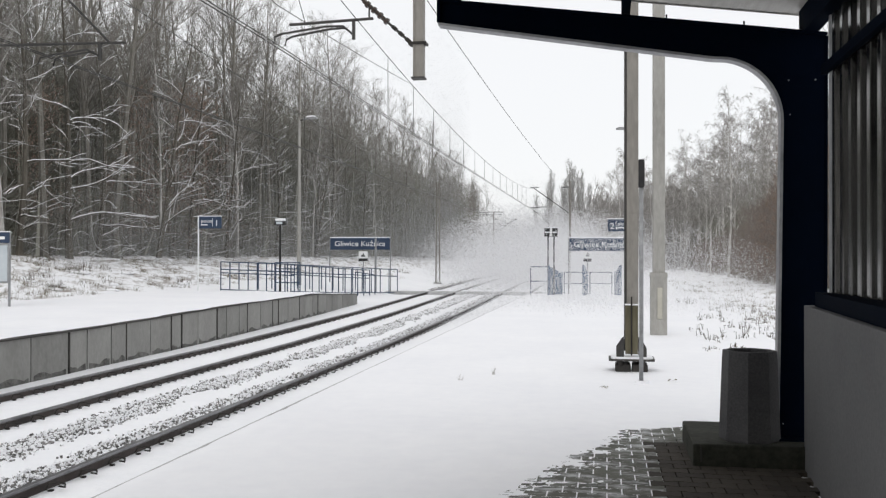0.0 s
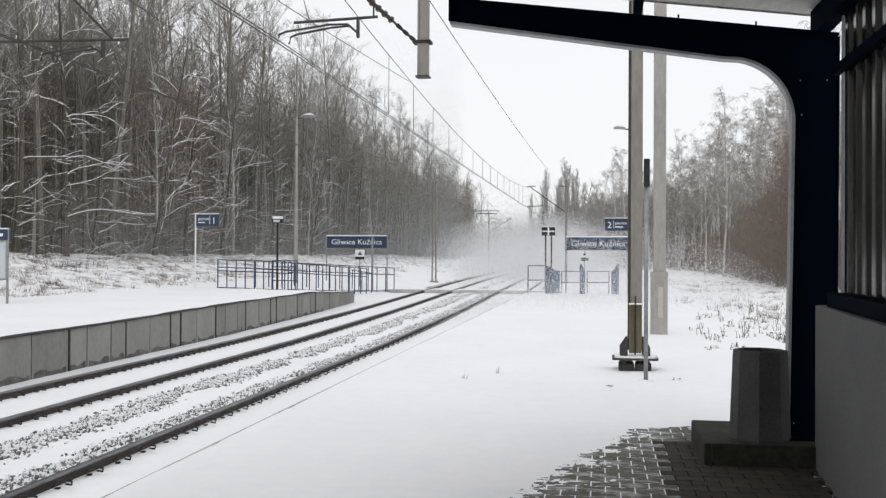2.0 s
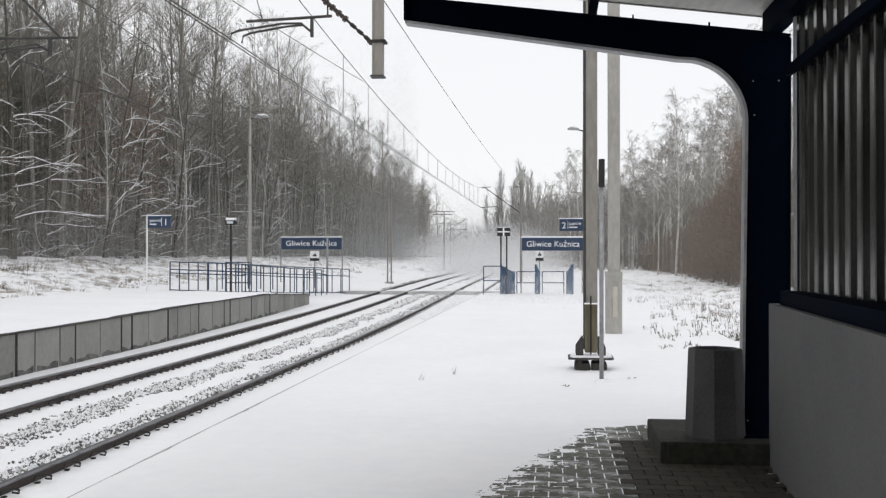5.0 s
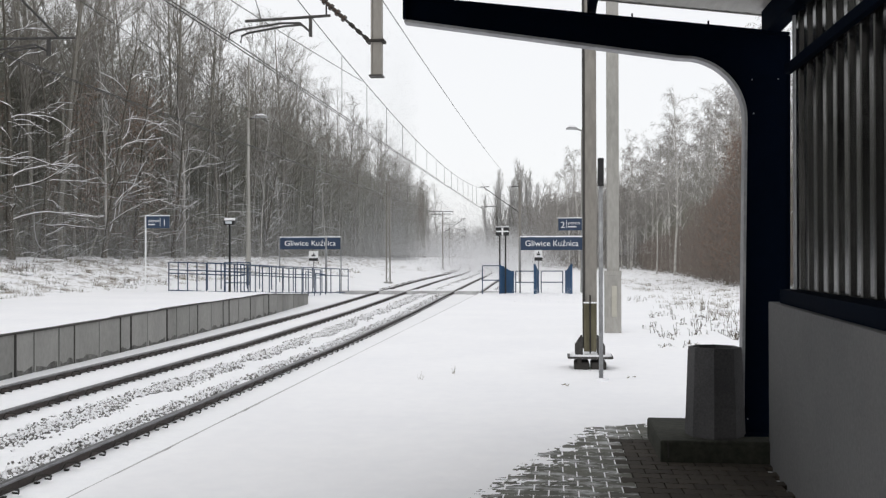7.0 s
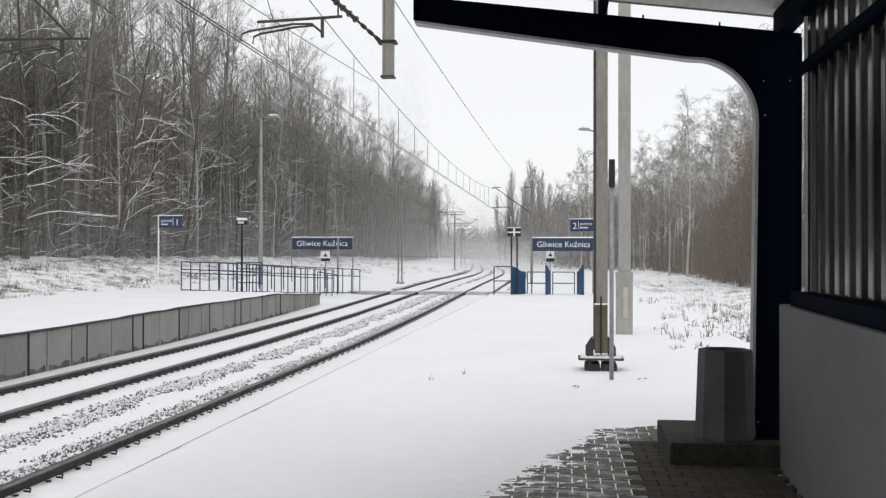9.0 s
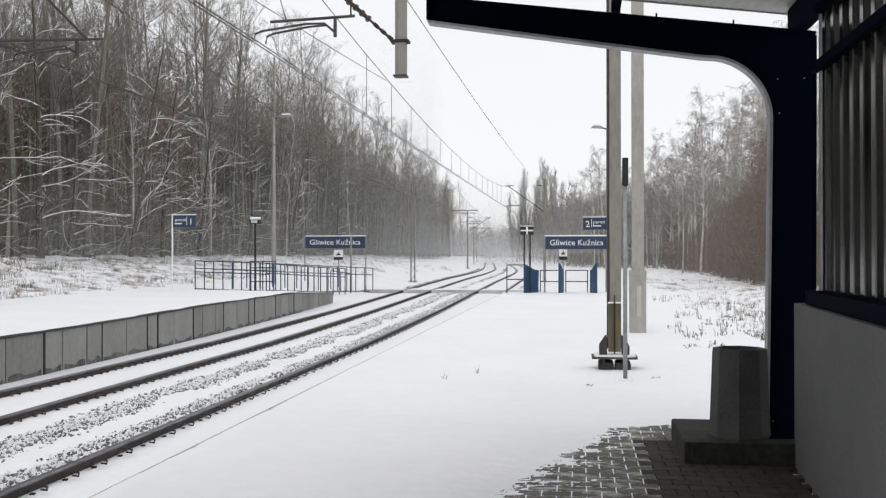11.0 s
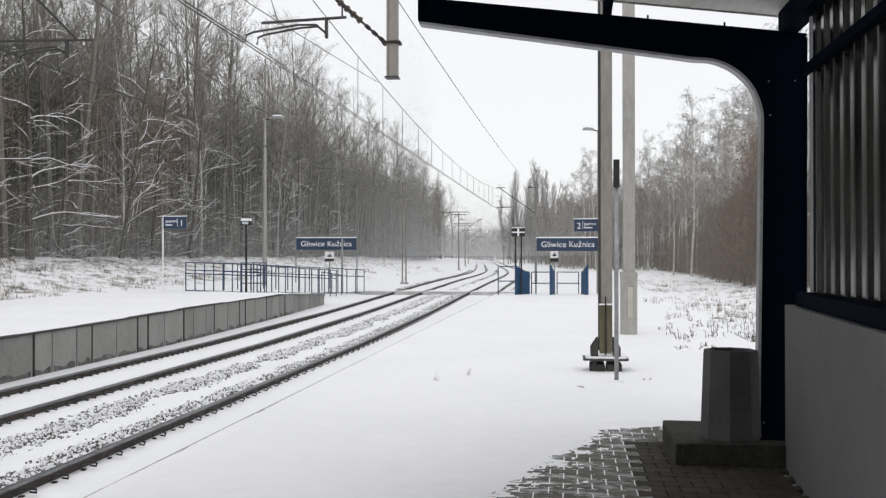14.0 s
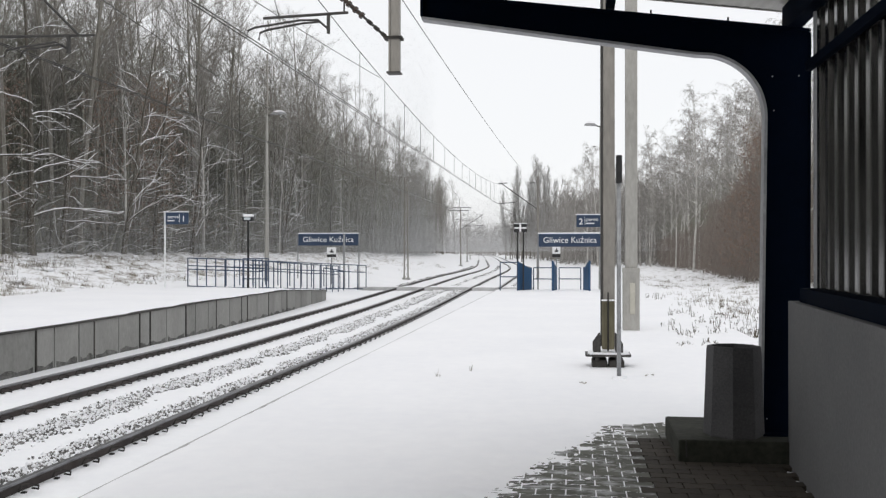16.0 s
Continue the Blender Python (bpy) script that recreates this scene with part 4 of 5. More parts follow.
def gate_panel(x0, y0, x1, y1, h0, h1):
    t = thing("barrier_panel", "bright blue rounded barrier panel at the platform end", "barrier panel", (x0, y0, 0), group="barrier panels")
    d = Vector((x1 - x0, y1 - y0, 0))
    bm = bmesh.new()
    n = 10
    top = [(d * (k / n)) + Vector((0, 0, h0 + (h1 - h0) * ease(0.0, 1.0, k / n))) for k in range(n + 1)]
    outline = [Vector((0, 0, 0.02)), d + Vector((0, 0, 0.02))] + top[::-1]
    nrm = Vector((-d.y, d.x, 0)).normalized() * 0.035
    prism(bm, [p - nrm for p in outline], nrm * 2)
    part("panel", bm, "blue_panel", t)
    for p in (Vector((0, 0, 0)), d):
        b = bmesh.new()
        tube(b, [p + Vector((0, 0, -0.15)), p + Vector((0, 0, 0.12 + (h0 if p.length < 0.01 else h1) - 0.08))], 0.045, 7)
        part("post", b, "blue_panel", t)


def signal_plate():
    t = thing("line_marker", "black marker plate with a white cross on two dark posts", "marker plate", (-2.12, 40.05, 0))
    for x in (-0.13, 0.11):
        b = bmesh.new()
        tube(b, [(x, 0.02, -0.2), (x, 0.02, 2.75)], 0.034, 7)
        part("post", b, "black", t)
    b = bmesh.new()
    box(b, -0.29, -0.02, 2.44, 0.26, 0.0, 2.79, 0.006)
    pl = part("plate", b, "black", t)
    c = bmesh.new()
    box(c, -0.275, -0.026, 2.59, 0.245, -0.018, 2.645)
    box(c, -0.05, -0.027, 2.455, 0.02, -0.0175, 2.775)
    part("cross_mark", c, "white", pl, "white cross")
    s = bmesh.new()
    box(s, -0.29, -0.025, 2.791, 0.26, 0.02, 2.82, 0.008)
    part("snow_rim", s, "snow", pl)


def slim_post():
    b = bmesh.new()
    tube(b, [(0, 0, -0.2), (0, 0, 3.05)], 0.06, 8, 0.052)
    solid("slim_post", b, "galvanised", "slim grey post standing before the station sign", "post", at=(-11.74, 48.8, -0.46))


def floodlight_post():
    t = thing("floodlight_post", "dark slim post with a boxy pale floodlight head", "floodlight", (-13.72, 39.6, 0.14))
    b = bmesh.new()
    tube(b, [(0, 0, -0.2), (0, 0, 2.85)], 0.055, 8, 0.04)
    part("post", b, "black", t)
    h = bmesh.new()
    box(h, -0.22, -0.14, 2.80, 0.24, 0.12, 2.98, 0.02)
    hd = part("head", h, "black", t, "dark housing")
    w = bmesh.new()
    box(w, -0.20, -0.12, 2.985, 0.22, 0.10, 3.09, 0.02)
    part("snow_cap", w, "snow", hd, "snow cap")
    f = bmesh.new()
    box(f, -0.14, -0.15, 2.84, 0.14, -0.139, 2.95, 0.01)
    part("lens", f, "glass_grey", hd)
    e = bmesh.new()
    tube(e, [(0.31, 0, 2.9), (0.31, 0, 3.12)], 0.03, 6)
    tube(e, [(0.2, 0, 2.92), (0.31, 0, 2.92)], 0.012, 5)
    part("sensor", e, "galvanised", hd)


def notice_board():
    t = thing("notice_board", "tall notice board with blue header and pale sheet", "notice board", (-16.35, 24.4, 0.14))
    for x in (-0.95, 0.05):
        b = bmesh.new()
        tube(b, [(x, 0, -0.2), (x, 0, 2.15)], 0.035, 8)
        part("post", b, "galvanised", t)
    f = bmesh.new()
    box(f, -0.97, -0.05, 0.70, 0.07, 0.03, 1.80, 0.01)
    part("frame", f, "galvanised", t)
    g = bmesh.new()
    box(g, -0.92, -0.058, 0.75, 0.02, -0.049, 1.75)
    part("sheet", g, "glass_grey", t, "pale timetable sheet")
    h = bmesh.new()
    box(h, -0.97, -0.06, 1.82, 0.07, 0.03, 2.12, 0.01)
    hd = part("header", h, "sign_blue", t, "blue header")
    l = bmesh.new()
    for k in range(4):
        box(l, -0.85 + 0.21 * k, -0.066, 1.92, -0.69 + 0.21 * k, -0.059, 2.0)
    part("lettering_bar", l, "white", hd)
    s = bmesh.new()
    box(s, -0.98, -0.065, 2.121, 0.08, 0.035, 2.15, 0.008)
    part("snow_rim", s, "snow", hd)


name_sign(-14.56, -11.22, 50, 1.966, 2.625, -0.3)
name_sign(-1.44, 1.25, 41, 1.84, 2.42, -0.1)
number_plate_sign(-16.75, -15.72, 38, 2.76, 3.26, 0.14, "1", False, 0.0)
number_plate_sign(0.15, 1.23, 43, 2.72, 3.26, -0.2, "2", True, 1.0)
pictogram_sign(-12.86, 49.6, -0.35, 1.35, 0.50)
pictogram_sign(-0.88, 43.4, -0.2, 1.38, 0.36)
street_lamp(-14.98, 46.0, 0.1, 8.32, 0.95, 3.0)
street_lamp(1.32, 45.0, -0.2, 7.65, -0.75)
slim_post()
signal_plate()
floodlight_post()
notice_board()
gate_panel(-2.23, 40.0, -1.73, 40.7, 1.19, 0.93)
gate_panel(-0.80, 40.0, -0.67, 40.7, 1.22, 0.95)
gate_panel(0.50, 40.7, 0.71, 40.1, 0.95, 1.22)
railing([(-2.94, 39.6, 0), (-2.24, 39.75, 0)], 1.19, 0.75, (1.0, 0.5))
railing([(-1.62, 40.9, 0), (-0.83, 40.9, 0)], 0.95, 0.8, (1.0, 0.5))
railing([(-0.55, 41.1, 0), (0.36, 41.1, 0)], 0.95, 0.92, (1.0, 0.5))
railing([(-16.25, 39.2, 0.12), (-12.95, 39.2, 0.02)], 1.24, 0.40, (1.0, 0.74, 0.62, 0.04))
railing([(-15.0, 40.4, 0.02), (-12.96, 45.1, -0.197), (-10.9, 50.3, -0.40)], 1.30, 0.80, (1.0, 0.72, 0.05))
railing([(-13.6, 38.6, 0.14), (-12.5, 38.6, 0.14)], 1.20, 0.55, (1.0, 0.78, 0.3))
railing([(-13.2, 39.5, 0.04), (-12.2, 43.4, -0.156), (-11.53, 46.7, -0.278)], 1.20, 0.62, (1.0, 0.66, 0.05))
railing([(-12.5, 47.6, -0.39), (-11.5, 47.7, -0.54)], 1.20, 0.5, (1.0,))


# ---- trees ----
class Wood:
    """Collects tapered bars cheaply."""

    def __init__(self):
        self.v, self.f = [], []

    def bar(self, pts, radii, n):
        o = len(self.v)
        for i, p in enumerate(pts):
            d = (pts[min(i + 1, len(pts) - 1)] - pts[max(i - 1, 0)])
            side = d.cross(Vector((0.3, 0.9, 0.2))).normalized()
            up = side.cross(d).normalized()
            for k in range(n):
                a = 2 * math.pi * k / n
                self.v.append(tuple(p + radii[i] * (side * math.cos(a) + up * math.sin(a))))
        for i in range(len(pts) - 1):
            for k in range(n):
                a, b = o + i * n + k, o + i * n + (k + 1) % n
                self.f.append((a, b, b + n, a + n))

    def needle(self, p, d, r):
        """A single thin twig, three-sided and pointed."""
        o = len(self.v)
        side = d.cross(Vector((0.5, 0.7, 0.3))).normalized() * r
        up = side.cross(d).normalized() * r
        self.v += [tuple(p + side), tuple(p - side * 0.5 + up * 0.87), tuple(p - side * 0.5 - up * 0.87), tuple(p + d)]
        self.f += [(o, o + 1, o + 3), (o + 1, o + 2, o + 3), (o + 2, o, o + 3)]

    def sliver(self, p, d, r):
        """The thinnest twig: one narrow triangle."""
        o = len(self.v)
        side = d.cross(Vector((0.5, 0.7, 0.3))).normalized() * r
        self.v += [tuple(p + side), tuple(p - side), tuple(p + d)]
        self.f.append((o, o + 1, o + 2))

    def leaf(self, p, q, s):
        o = len(self.v)
        self.v += [tuple(p), tuple(p + q @ Vector((s, 0.4 * s, 0.15 * s))), tuple(p + q @ Vector((2 * s, 0, 0))), tuple(p + q @ Vector((s, -0.4 * s, 0.15 * s)))]
        self.f += [(o, o + 1, o + 2), (o, o + 2, o + 3)]


def wander(rng, p, d, length, steps, jitter, lift):
    pts = [p.copy()]
    d = d.normalized()
    for _ in range(steps):
        d = (d + Vector((rng.uniform(-1, 1), rng.uniform(-1, 1), rng.uniform(-1, 1))) * jitter + Vector((0, 0, lift))).normalized()
        p = p + d * (length / steps)
        pts.append(p.copy())
    return pts


def make_tree(name, seed, height, kind, label):
    """A bare winter tree: trunk with limbs, branches on them and a crown of fine twigs."""
    rng = random.Random(seed)
    trunk, crown = Wood(), Wood()
    birch, poplar = kind == "birch", kind == "poplar"
    r0 = height * 0.0068 * rng.uniform(0.8, 1.25)
    lean = Vector((rng.uniform(-0.07, 0.07), rng.uniform(-0.07, 0.07), 1))
    spine = wander(rng, Vector((0, 0, -0.4)), lean, height, 10, 0.05, 0.02)
    trunk.bar(spine, [r0 * (1.25 if i == 0 else 1) * (1 - 0.93 * i / 10) for i in range(11)], 6)
    limbs = {"birch": 26, "poplar": 64}.get(kind, 22)
    low = {"birch": 0.30, "poplar": 0.08}.get(kind, 0.34)
    for i in range(limbs):
        f = low + (0.97 - low) * ((i + rng.random()) / limbs)
        k = min(9, int(f * 10))
        p = spine[k].lerp(spine[k + 1], f * 10 - k)
        a = rng.random() * 2 * math.pi
        rise = {"birch": rng.uniform(1.0, 2.2), "poplar": 2.3}.get(kind, rng.uniform(0.7, 2.0))
        d = Vector((math.cos(a), math.sin(a), rise))
        length = height * (0.25 if birch else 0.255 if poplar else 0.27) * (1.12 - 0.8 * f) * rng.uniform(0.6, 1.25)
        limb = wander(rng, p, d, length, 5, 0.26, 0.0 if birch else 0.28 if poplar else 0.10)
        rl = max(0.016, r0 * 0.46 * (1.12 - f))
        trunk.bar(limb, [rl * (1 - 0.8 * j / 5) for j in range(6)], 4)
        subs = 4 if poplar else 6
        for q in range(subs):
            g = 0.2 + 0.79 * (q + rng.random()) / subs
            j = min(4, int(g * 5))
            foot = limb[j].lerp(limb[j + 1], g * 5 - j)
            along = (limb[j + 1] - limb[j]).normalized()
            e = (along * 0.9 + Vector((rng.uniform(-1, 1), rng.uniform(-1, 1), rng.uniform(-0.5, 0.9))) * 0.85 + Vector((0, 0, 1.8 if poplar else 0.1))).normalized()
            sub = wander(rng, foot, e, length * rng.uniform(0.3, 0.55) * (1.15 - 0.5 * g), 3, 0.28, -0.14 if birch else 0.06)
            crown.bar(sub, [rl * 0.36 + 0.003, rl * 0.26 + 0.003, rl * 0.15 + 0.003, 0.003], 3)
            for w in range(4):
                h = rng.uniform(0.3, 3.0)
                j = min(2, int(h))
                b = sub[j].lerp(sub[j + 1], h - j)
                dd = ((sub[j + 1] - sub[j]).normalized() + Vector((rng.uniform(-1, 1), rng.uniform(-1, 1), rng.uniform(-0.7, 0.9))) * 0.8)
                if birch:
                    dd += Vector((0, 0, -0.5))
                if poplar:
                    dd += Vector((0, 0, 1.4))
                reach = rng.uniform(0.35, 0.95) * (1.25 - 0.7 * f) * height / 16
                twig = wander(rng, b, dd, reach, 2, 0.25, -0.35 if birch else 0.05)
                r = 0.024 if poplar else 0.0085
                crown.sliver(twig[0], twig[1] - twig[0] + (twig[2] - twig[1]) * 0.3, r)
                crown.sliver(twig[1], twig[2] - twig[1], r * 0.75)
                for _ in range(3):
                    o = twig[0].lerp(twig[1], rng.random()) if rng.random() < 0.5 else twig[1].lerp(twig[2], rng.random())
                    u = (dd.normalized() + Vector((rng.uniform(-1, 1), rng.uniform(-1, 1), rng.uniform(-0.9, 0.8)))).normalized()
                    if birch:
                        u = (u + Vector((0, 0, -1.2))).normalized()
                    crown.sliver(o, u * reach * rng.uniform(0.35, 0.8), r * 0.7)
    t = thing(name, label, "tree")
    part("trunk", raw("trunk", trunk.v, trunk.f, "birch" if birch else "bark"), "bark", t, "pale birch bark" if birch else "dark bark")
    part("crown", raw("crown", crown.v, crown.f, "poplar_twig" if poplar else "frost_twig" if birch else "twig"), "twig", t, "fine bare twigs")
    return t


def make_edge_tree(seed, height, reach):
    """A dark tree at the wood's edge: long level limbs on its open side (+x), forked, with snow lying along them."""
    rng = random.Random(seed)
    trunk, crown, snow = Wood(), Wood(), Wood()
    r0 = height * 0.0125
    spine = wander(rng, Vector((0, 0, -0.4)), Vector((rng.uniform(0.0, 0.12), 0, 1)), height, 12, 0.06, 0.02)
    trunk.bar(spine, [r0 * (1.3 if i == 0 else 1) * (1 - 0.9 * i / 12) for i in range(13)], 7)

    def laden(pts, r_a, r_b, wood):
        n = len(pts) - 1
        wood.bar(pts, [r_a + (r_b - r_a) * j / n for j in range(n + 1)], 4)
        load = [q + Vector((0.25, -0.35, 0.85)) * (r_a + (r_b - r_a) * j / n) for j, q in enumerate(pts)]
        snow.bar(load, [(r_a + (r_b - r_a) * j / n) * 0.45 + 0.007 + 0.006 * rng.random() for j in range(n + 1)], 4)

    for i in range(15):
        f = 0.10 + 0.80 * (i + rng.random()) / 15
        k = min(11, int(f * 12))
        p = spine[k].lerp(spine[k + 1], f * 12 - k)
        a = rng.gauss(-0.25, 0.75) if rng.random() < 0.72 else rng.random() * 6.283
        d = Vector((math.cos(a), math.sin(a), rng.uniform(0.1, 1.1)))
        length = reach * (1.15 - 0.6 * f) * rng.uniform(0.4, 1.25)
        limb = wander(rng, p, d, length, 8, 0.24, rng.uniform(-0.11, 0.02))
        rl = max(0.02, r0 * 0.30 * (1.2 - f))
        laden(limb, rl, rl * 0.22, trunk)
        for q in range(4):
            g = rng.uniform(1.2, 7.0)
            j = int(g)
            b = limb[j].lerp(limb[j + 1], g - j)
            e = (limb[j + 1] - limb[j]).normalized() + Vector((rng.uniform(-1, 1), rng.uniform(-1, 1), rng.uniform(-0.2, 0.8))) * 0.55
            fork = wander(rng, b, e, length * rng.uniform(0.22, 0.5), 4, 0.26, -0.02)
            if q < 2:
                laden(fork, rl * 0.42, 0.006, trunk)
            else:
                crown.bar(fork, [rl * 0.35 * (1 - j / 5) + 0.003 for j in range(5)], 3)
            for _ in range(5):
                h = rng.uniform(0.3, 4.0)
                j = min(3, int(h))
                u = (e.normalized() + Vector((rng.uniform(-1, 1), rng.uniform(-1, 1), rng.uniform(-0.7, 0.9))) * 0.9).normalized()
                crown.sliver(fork[j].lerp(fork[j + 1], h - j), u * rng.uniform(0.25, 0.7), 0.007)
    t = thing("bare_tree", "spreading dark bare tree with snow lying along its level limbs", "tree", group="trees at the wood's edge")
    part("trunk", raw("trunk", trunk.v, trunk.f, "bark_dark"), "bark_dark", t, "wet dark bark")
    part("crown", raw("crown", crown.v, crown.f, "twig"), "twig", t, "fine bare twigs")
    tagged(part("limb_snow", raw("limb_snow", snow.v, snow.f, "snow"), "snow", t, "snow lying on the limbs"), kind="stuff")
    return t


def make_russet(seed, height):
    rng = random.Random(seed)
    trunk, branches, crown = Wood(), Wood(), Wood()
    spine = wander(rng, Vector((0, 0, -0.2)), Vector((0, 0, 1)), height, 6, 0.05, 0)
    trunk.bar(spine, [0.07 * (1 - 0.14 * i) for i in range(7)], 5)
    for i in range(34):
        f = 0.12 + 0.86 * i / 34
        k = min(5, int(f * 6))
        p = spine[k].lerp(spine[k + 1], f * 6 - k)
        a = rng.random() * 6.283
        limb = wander(rng, p, Vector((math.cos(a), math.sin(a), 0.5)), height * 0.30 * (1.15 - f), 3, 0.2, 0.02)
        branches.bar(limb, [0.02, 0.014, 0.009, 0.004], 3)
        for _ in range(56):
            h = rng.uniform(0.3, 3)
            j = min(2, int(h))
            q = limb[j].lerp(limb[j + 1], h - j) + Vector((rng.gauss(0, 0.22), rng.gauss(0, 0.22), rng.gauss(0, 0.2)))
            crown.leaf(q, Euler((rng.random() * 6, rng.random() * 6, rng.random() * 6)).to_matrix(), rng.uniform(0.032, 0.06))
    t = thing("beech_sapling", "young tree still holding withered russet leaves at the wood's edge", "tree")
    part("trunk", raw("trunk", trunk.v, trunk.f, "bark"), "bark", t)
    tagged(part("branch_work", raw("branch_work", branches.v, branches.f, "bark"), "bark", t, "thin bare branches"), kind="stuff")
    part("crown", raw("crown", crown.v, crown.f, "russet"), "russet", t, "withered russet leaves")
    return t


def plant(protos, places, group):
    """Sets one prototype at its own place and copies for the rest, each turned and scaled a little."""
    used = set()
    rng = random.Random(77)
    for i, (x, y, s) in enumerate(places):
        p = protos[i % len(protos)]
        m = pose(x, y, ground_height(x, y) - 0.05, 0, 0, rng.random() * 360)
        if p.name not in used:
            used.add(p.name)
            p.matrix_basis = m @ Matrix.Diagonal((s, s, s, 1))
            tagged(p, group=group)
        else:
            c = copy_thing(p, m)
            c.scale = (s, s, s)


def build_woods():
    rng = random.Random(21)
    tall = [make_tree("bare_tree", 100 + k, 20.5, "wood", "tall bare deciduous tree with fine grey-brown twigs") for k in range(5)]
    birch = [make_tree("birch_tree", 300 + k, 15.0, "birch", "slender birch with drooping frosted twigs") for k in range(4)]
    poplar = [make_tree("poplar_tree", 400 + k, 21.0, "poplar", "columnar bare poplar beside the distant track") for k in range(2)]
    # west wood: front rows along the line, then deeper ones
    places = []
    y = 27.0
    while y < 330:
        step = 2.2 if y < 90 else (3.2 if y < 160 else 5.0)
        for row in range(3 if y < 70 else 2):
            u = -28.5 - row * 5.5 + rng.uniform(-2.0, 2.0)
            places.append((u - 0.55 * track_shift(y), y + rng.uniform(-1.5, 1.5), rng.uniform(0.92, 1.24)))
        y += step
    rng.shuffle(places)
    plant(tall, places, "trees of the west wood")
    edge = [
        (1, 15.0, 4.2, -25.6, 43.0, -12, 1.0), (2, 12.5, 3.8, -25.2, 51.5, 8, 1.0), (3, 13.5, 3.0, -26.4, 47.0, 20, 0.95),
        (1, 15.0, 4.2, -26.0, 57.5, 35, 0.8), (2, 12.5, 3.8, -26.3, 64.0, -25, 0.95), (3, 13.5, 3.0, -26.9, 76.0, 0, 0.9),
        (2, 12.5, 3.8, -27.2, 88.0, 15, 0.9), (3, 13.5, 3.0, -26.0, 39.5, -30, 1.0), (1, 15.0, 4.2, -27.6, 108.0, 0, 0.8),
    ]
    made = {}
    for seed, high, reach, x, y, turn, k in edge:
        m = pose(x, y, ground_height(x, y) - 0.05, 0, 0, turn)
        if seed in made:
            copy_thing(made[seed], m).scale = (k, k, k)
        else:
            made[seed] = make_edge_tree(200 + seed, high, reach)
            made[seed].matrix_basis = m @ Matrix.Diagonal((k, k, k, 1))
    bw = [(-27 + rng.uniform(-1.5, 1.0), y + rng.uniform(-2, 2), rng.uniform(0.75, 1.1)) for y in range(40, 124, 14)]
    # east wood, thinner, mostly birch
    be = []
    y = 50.0
    while y < 260:
        for row in range(3):
            be.append((12.5 + row * 4.5 + rng.uniform(-1.2, 1.6) - 0.25 * track_shift(y) * (y > 120), y + rng.uniform(-1.5, 1.5), rng.uniform(0.88, 1.12) * (0.80 + 0.38 * min(1.0, max(0.0, y - 52) / 60))))
        y += 4.2 if y < 120 else 8
    for k in range(42):
        y = 118 + 90 * k / 42
        be.append((10.5 - 15 * (y - 118) / 90 + rng.uniform(-2, 5), y, rng.uniform(0.75, 1.05)))
    be += [(2.0, 128, 1.0), (3.2, 122, 1.05), (0.5, 140, 0.95), (-1.5, 150, 0.9), (4.6, 118, 0.95), (2.8, 135, 1.1), (10.4, 85, 1.1), (11.5, 65, 0.95), (12.2, 58, 1.16), (9.6, 92, 0.9), (12.9, 62, 1.05)]
    rng.shuffle(be)
    plant(birch, bw + be, "birches beside the line")
    pp = [(x, 215 + rng.uniform(-3, 3), s) for x, s in ((-13.6, 0.86), (-12.2, 0.80), (-11.0, 0.98), (-9.4, 0.84), (-7.5, 1.02), (-6.3, 1.06), (-5.3, 0.92), (-4.4, 0.96), (-3.5, 0.84), (-14.6, 0.7), (-8.4, 0.8), (-2.6, 0.7), (-10.2, 0.9))]
    pp += [(-4 + k * 4 + rng.uniform(-1, 1), 232 + rng.uniform(-10, 18), rng.uniform(0.5, 0.75)) for k in range(6)]
    plant(poplar, pp, "poplars in the distance")
    rus = [make_russet(500 + k, 6.0) for k in range(2)]
    plant(rus, [(-26.9, 57, 1.9), (-27.4, 62, 2.1), (-27.2, 50.0, 0.9), (11.6, 60, 1.1), (12.4, 64, 1.3), (12.0, 70, 1.2), (13.0, 56.5, 1.25), (11.2, 78, 0.8), (-28.5, 45, 1.6), (10.9, 57, 1.5), (11.6, 60.5, 1.7), (11.0, 63, 1.3), (12.4, 58, 1.8), (10.7, 67, 1.1), (12.2, 54, 1.5), (-27.0, 53, 1.8)], "saplings with russet leaves")


def thicket(name, boxes, count, seed, label, mats, rise=(1.0, 4.0), r=0.012, trunks=0):
    """Stuff: countless thin stems and twigs of a far or tangled wood."""
    rng = random.Random(seed)
    w = Wood()
    for _ in range(count):
        u0, u1, y0, y1, hmax, follow = rng.choice(boxes)
        f = rng.random()
        y = y0 + (y1 - y0) * f
        x = rng.uniform(u0, u1) - follow * track_shift(y)
        g = ground_height(x, y)
        top = hmax * (0.82 + 0.25 * noise.noise((x * 0.15, y * 0.09, 2)))
        z = rng.random() ** 1.1 * top
        d = Vector((rng.uniform(-1, 1), rng.uniform(-1, 1), rng.uniform(0.0, 2.2))).normalized() * rng.uniform(*rise)
        w.sliver(Vector((x, y, g + z)), d, r * rng.uniform(0.7, 1.9))
    for _ in range(trunks):
        u0, u1, y0, y1, hmax, follow = rng.choice(boxes)
        y = rng.uniform(y0, y1)
        x = rng.uniform(u0, u1) - follow * track_shift(y)
        g = ground_height(x, y)
        w.needle(Vector((x, y, g - 0.3)), Vector((rng.uniform(-1, 1), rng.uniform(-1, 1), hmax * rng.uniform(0.6, 1.0))), rng.uniform(0.06, 0.14))
    tagged(new(name, raw(name, w.v, w.f, mats)), label, "woodland", kind="stuff")


